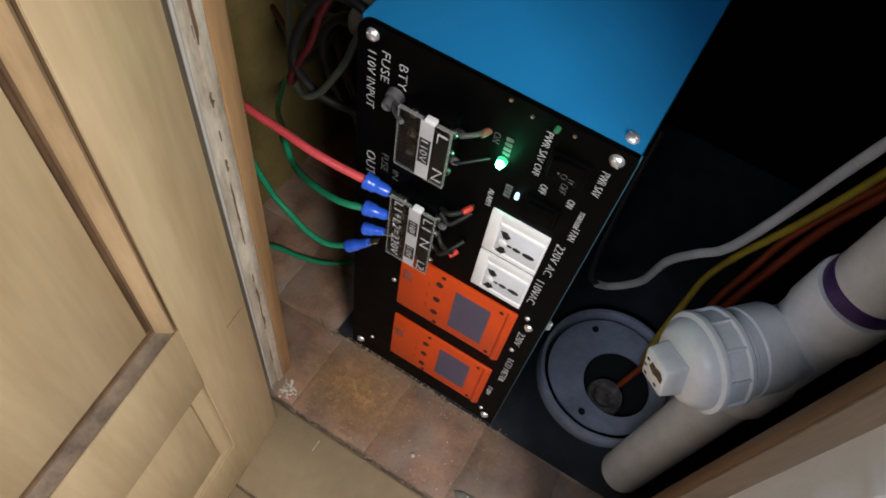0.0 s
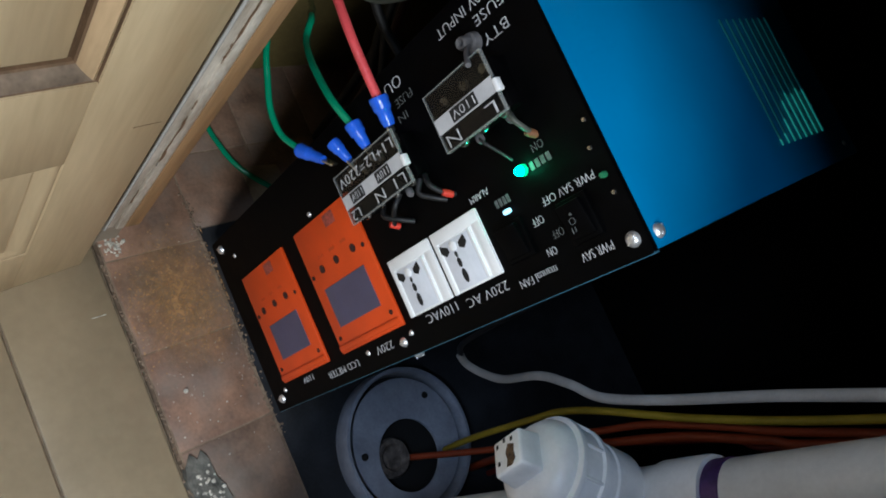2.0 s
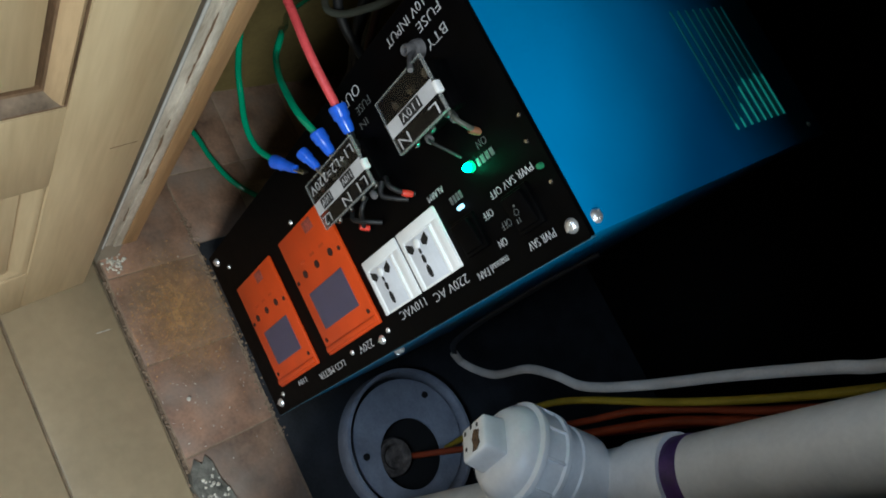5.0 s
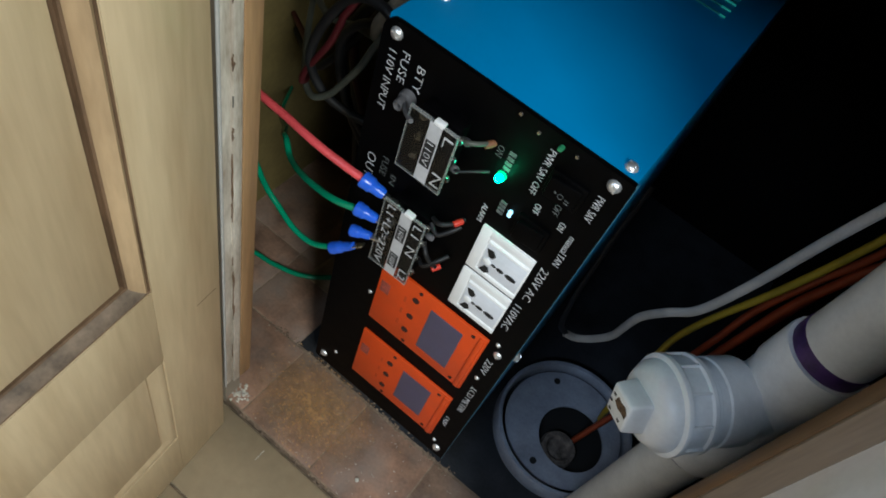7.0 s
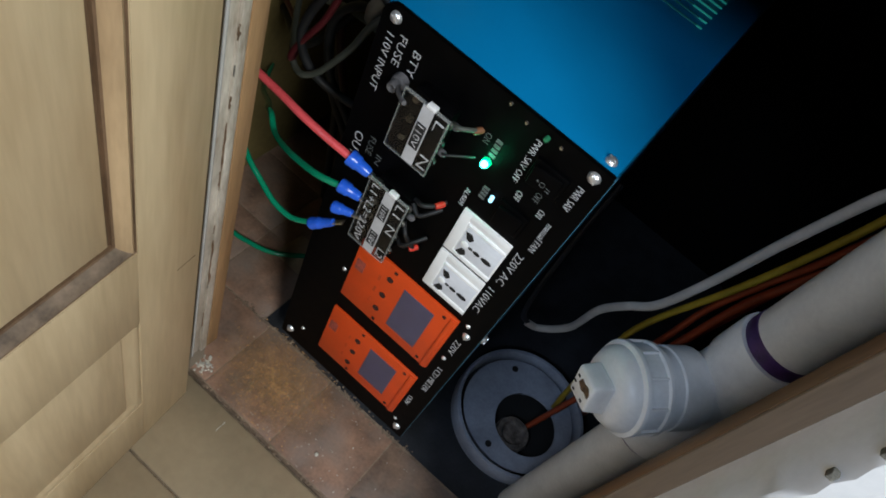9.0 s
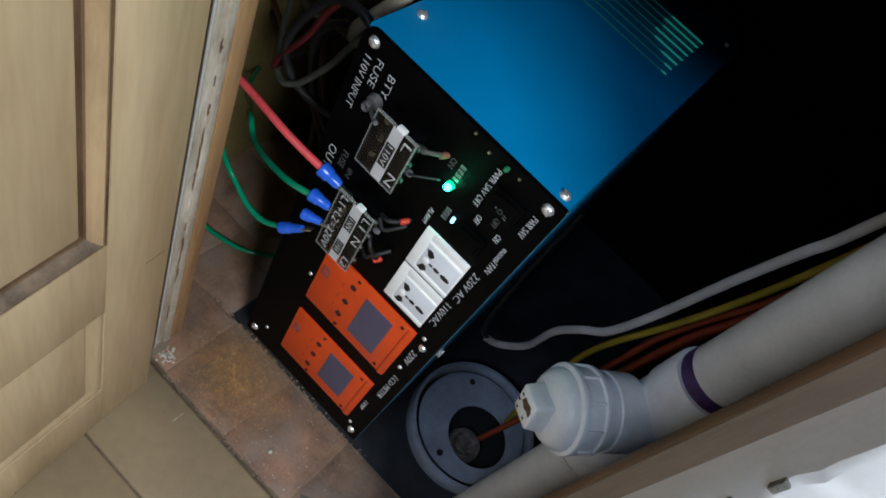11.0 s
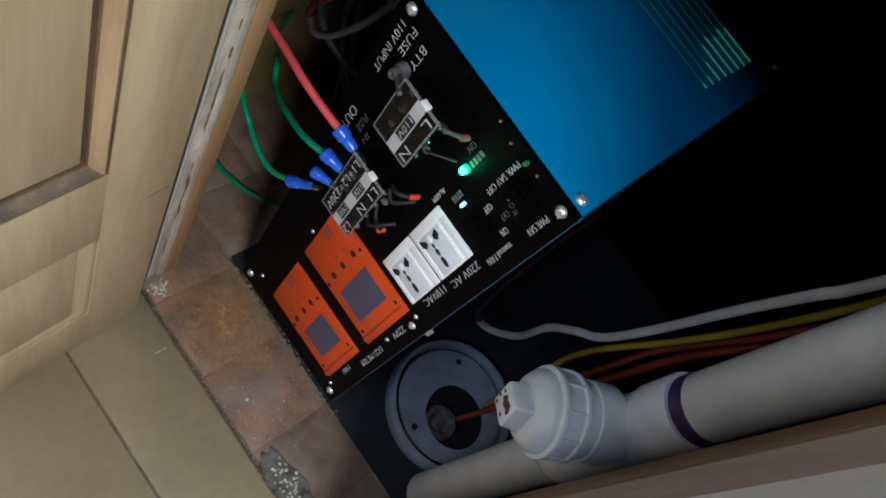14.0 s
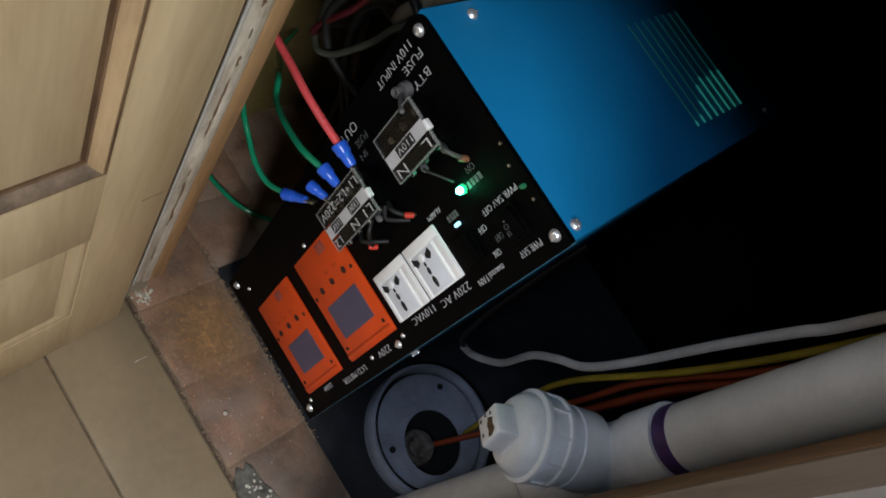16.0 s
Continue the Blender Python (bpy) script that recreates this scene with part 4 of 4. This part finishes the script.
twist = arm @ Matrix.Rotation(radians(20), 4, "Z")
bm = box((-0.0168, -0.0168, 0.126), (0.0168, 0.0168, 0.147), 0.003, seg=3)
for v in bm.verts:
    if v.co.z > 0.135:
        v.co.x *= 0.9
        v.co.y *= 0.9
bmesh.ops.transform(bm, matrix=twist, verts=bm.verts)
nutt = part("square_head", bm, PVC_CAP, cap, "square wrench head")
bm = prism([(-0.006, 0.002), (0.001, -0.001), (0.007, 0.0005), (0.0125, -0.0005), (0.013, 0.005), (0.009, 0.009), (0.002, 0.0075), (-0.003, 0.0085)], 0, 1)
for v in bm.verts:
    v.co = (v.co.x, v.co.z, 0.1465 + 0.0011 * v.co.y)
bmesh.ops.transform(bm, matrix=twist, verts=bm.verts)
part("dirt", bm, mat("brown_dirt", (0.12, 0.07, 0.035), 0.9, vary=0.5, scale=200), nutt, "brown dirt on the wrench head")
for a, b in ((-0.009, 0.006), (-0.011, -0.002), (-0.009, -0.010), (0.006, -0.009)):
    bm = box((a - 0.0018, b - 0.0012, 0.1465), (a + 0.0018, b + 0.0012, 0.1474), 0.0003)
    bmesh.ops.transform(bm, matrix=twist, verts=bm.verts)
    part("dirt", bm, INK, nutt)

CUP = mat("dirty_brown_plastic", (0.13, 0.105, 0.09), 0.8, vary=0.6, scale=90, fine=500, bump=0.002)
# ---- round grey box on the floor ----
RX, RY = 0.326, 0.166
can = thing("round_box", (RX, RY, FLOOR), "round grey plastic junction base lying open on the floor", "junction box")
at = pose(RX, RY, FLOOR)
part("rim", lathe(((0.103, 0), (0.104, 0.002), (0.104, 0.0285), (0.1032, 0.031), (0.0985, 0.031), (0.0975, 0.0295), (0.0955, 0.016), (0.0955, 0.0)), at, 56), GREY, can, "dusty grey rim")
bm = bmesh.new()
n, hx, hy, hr = 48, 0.017, -0.006, 0.050
for k in range(n):
    a, b = 2 * math.pi * k / n, 2 * math.pi * (k + 1) / n
    q = []
    for ang, rad, cx, cy in ((a, 0.0895, 0, 0), (b, 0.0895, 0, 0), (b, hr, hx, hy), (a, hr, hx, hy)):
        q.append((RX + cx + rad * math.cos(ang), RY + cy + rad * math.sin(ang)))
    t = [bm.verts.new((x, y, FLOOR + 0.02)) for x, y in q]
    l = [bm.verts.new((x, y, FLOOR + 0.016)) for x, y in q]
    bm.faces.new(t)
    bm.faces.new(l[::-1])
    bm.faces.new((t[2], t[3], l[3], l[2]))
bmesh.ops.remove_doubles(bm, verts=bm.verts, dist=1e-6)
part("plate", bm, GREY, can, "grey plate with an off-centre opening", False)
part("base", lathe(((0, 0.003), (0.092, 0.003), (0.092, 0.001), (0, 0.001)), at, 40), INK, can, "dark bottom")
for ang in (129, 262):
    x, y = RX + 0.074 * math.cos(radians(ang)), RY + 0.074 * math.sin(radians(ang))
    part("screw_hole", lathe(((0, 0.001), (0.005, 0.001), (0.005, -0.001), (0, -0.001)), pose(x, y, FLOOR + 0.0202), 14), INK, can, "dark screw hole", False)
part("inner_cup", lathe(((0.027, 0.003), (0.0275, 0.014), (0.025, 0.018), (0.019, 0.0175), (0.015, 0.013), (0.006, 0.0125), (0, 0.014)), pose(RX + 0.010, RY - 0.03, FLOOR), 30), CUP, can, "dusty inner cup")

# ---- cables beside the pipe ----
for name, pts, r, flat, m, label in (
    # upper end of the white cable, coloured dark grey for the shade it hangs in
    ("white_cable_shaded", ((0.2185, 0.24, 0.37), (0.2185, 0.22, 0.296), (0.221, 0.205, 0.238), (0.224, 0.2, 0.18), (0.231, 0.205, 0.115), (0.243, 0.218, 0.0872), (0.252, 0.225, 0.079)), 0.004, 0.6, mat("shaded_white_vinyl", (0.018, 0.018, 0.022), 0.5), "shaded end of the flat white cable hanging beside the inverter"),
    ("white_cable", ((0.2425, 0.2175, 0.086), (0.26, 0.23, 0.077), (0.28, 0.235, 0.095), (0.294, 0.228, 0.135), (0.3, 0.21, 0.213), (0.318, 0.2, 0.262), (0.341, 0.2, 0.296), (0.358, 0.2, 0.366), (0.373, 0.19, 0.48), (0.386, 0.18, 0.567), (0.397, 0.18, 0.62), (0.423, 0.175, 0.85), (0.44, 0.175, 1.3)), 0.0054, 0.6, WHITE_WIRE, "flat white cable rising past the drain pipe"),
    ("yellow_cable", ((0.362, 0.215, FLOOR + 0.024), (0.355, 0.216, 0.04), (0.351, 0.22, 0.154), (0.35, 0.22, 0.209), (0.36, 0.22, 0.269), (0.387, 0.22, 0.371), (0.408, 0.22, 0.472), (0.425, 0.22, 0.589), (0.45, 0.21, 0.85), (0.455, 0.21, 1.3)), 0.0044, 1.0, YELLOW_WIRE, "dull yellow cable behind the drain pipe"),
    ("orange_cable", ((0.348, 0.165, FLOOR + 0.009), (0.378, 0.22, 0.08), (0.384, 0.24, 0.169), (0.388, 0.24, 0.237), (0.392, 0.24, 0.308), (0.408, 0.24, 0.388), (0.43, 0.24, 0.483), (0.455, 0.235, 0.7), (0.465, 0.23, 1.3)), 0.0045, 1.0, ORANGE_WIRE, "rust-orange cable behind the drain pipe"),
    ("orange_cable", ((0.408, 0.258, FLOOR + 0.007), (0.398, 0.245, 0.04), (0.402, 0.25, 0.15), (0.408, 0.25, 0.25), (0.416, 0.25, 0.34), (0.432, 0.25, 0.42), (0.45, 0.25, 0.55), (0.47, 0.245, 1.3)), 0.0055, 1.0, ORANGE_WIRE, "rust-orange cable behind the drain pipe"),
    ("red_cable", ((0.43, 0.285, FLOOR + 0.006), (0.418, 0.29, 0.05), (0.418, 0.29, 0.16), (0.428, 0.29, 0.26), (0.44, 0.29, 0.36), (0.46, 0.28, 0.5), (0.475, 0.27, 1.3)), 0.0045, 1.0, mat("deep_red_vinyl", (0.2, 0.02, 0.015), 0.5), "thin deep red cable behind the drain pipe"),
):
    solid(name, tube(pts, r, 12, flat), m, label, "cable", group="cables by the pipe")

# ---- tiles, last ----
cf = setting("floor_closet", box((-0.28, FRONT + 0.001, -0.0775), (0.50, 0.72, FLOOR - 0.0008)), OLD_GROUT, "worn closet floor of old terracotta tiles", "floor")
rf = setting("floor_room", box((-1.3, -1.8, -0.0775), (1.3, FRONT - 0.001, ROOM - 0.0022)), GROUT, "floor of beige ceramic tiles", "floor")


def tiles(xs, ys, floor_ob, top, material, gap):
    for x0, x1 in zip(xs, xs[1:]):
        for y0, y1 in zip(ys, ys[1:]):
            j = grit.uniform(-0.0005, 0.0005)
            bm = box((x0 + gap, y0 + gap, top - 0.007), (x1 - gap, y1 - gap, top + j), 0.0018)
            part("tile", bm, material, floor_ob)


# near-black slab instead of tiles: the closet floor's shade is in its colour
setting("floor_shaded", box((-0.05, 0.008, -0.077), (0.4995, 0.7195, FLOOR)), mat("shaded_floor", (0.018, 0.020, 0.025), 0.9, vary=0.4, scale=30, fine=250, bump=0.0012), "closet floor slab with its shade put into a near-black colour", "floor")
tiles((-0.279, -0.158, -0.036, 0.086, 0.21, 0.332, 0.452, 0.499), (FRONT + 0.002, 0.005), cf, FLOOR, TERRA, 0.0007)
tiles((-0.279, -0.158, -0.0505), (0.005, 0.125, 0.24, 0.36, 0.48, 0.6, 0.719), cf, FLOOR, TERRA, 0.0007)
tiles([-1.3, -0.98, -0.53, -0.08, 0.37, 0.82, 1.27, 1.3], [-1.8, -1.593, -1.143, -0.691, -0.241, FRONT - 0.002], rf, ROOM, BEIGE, 0.0015)
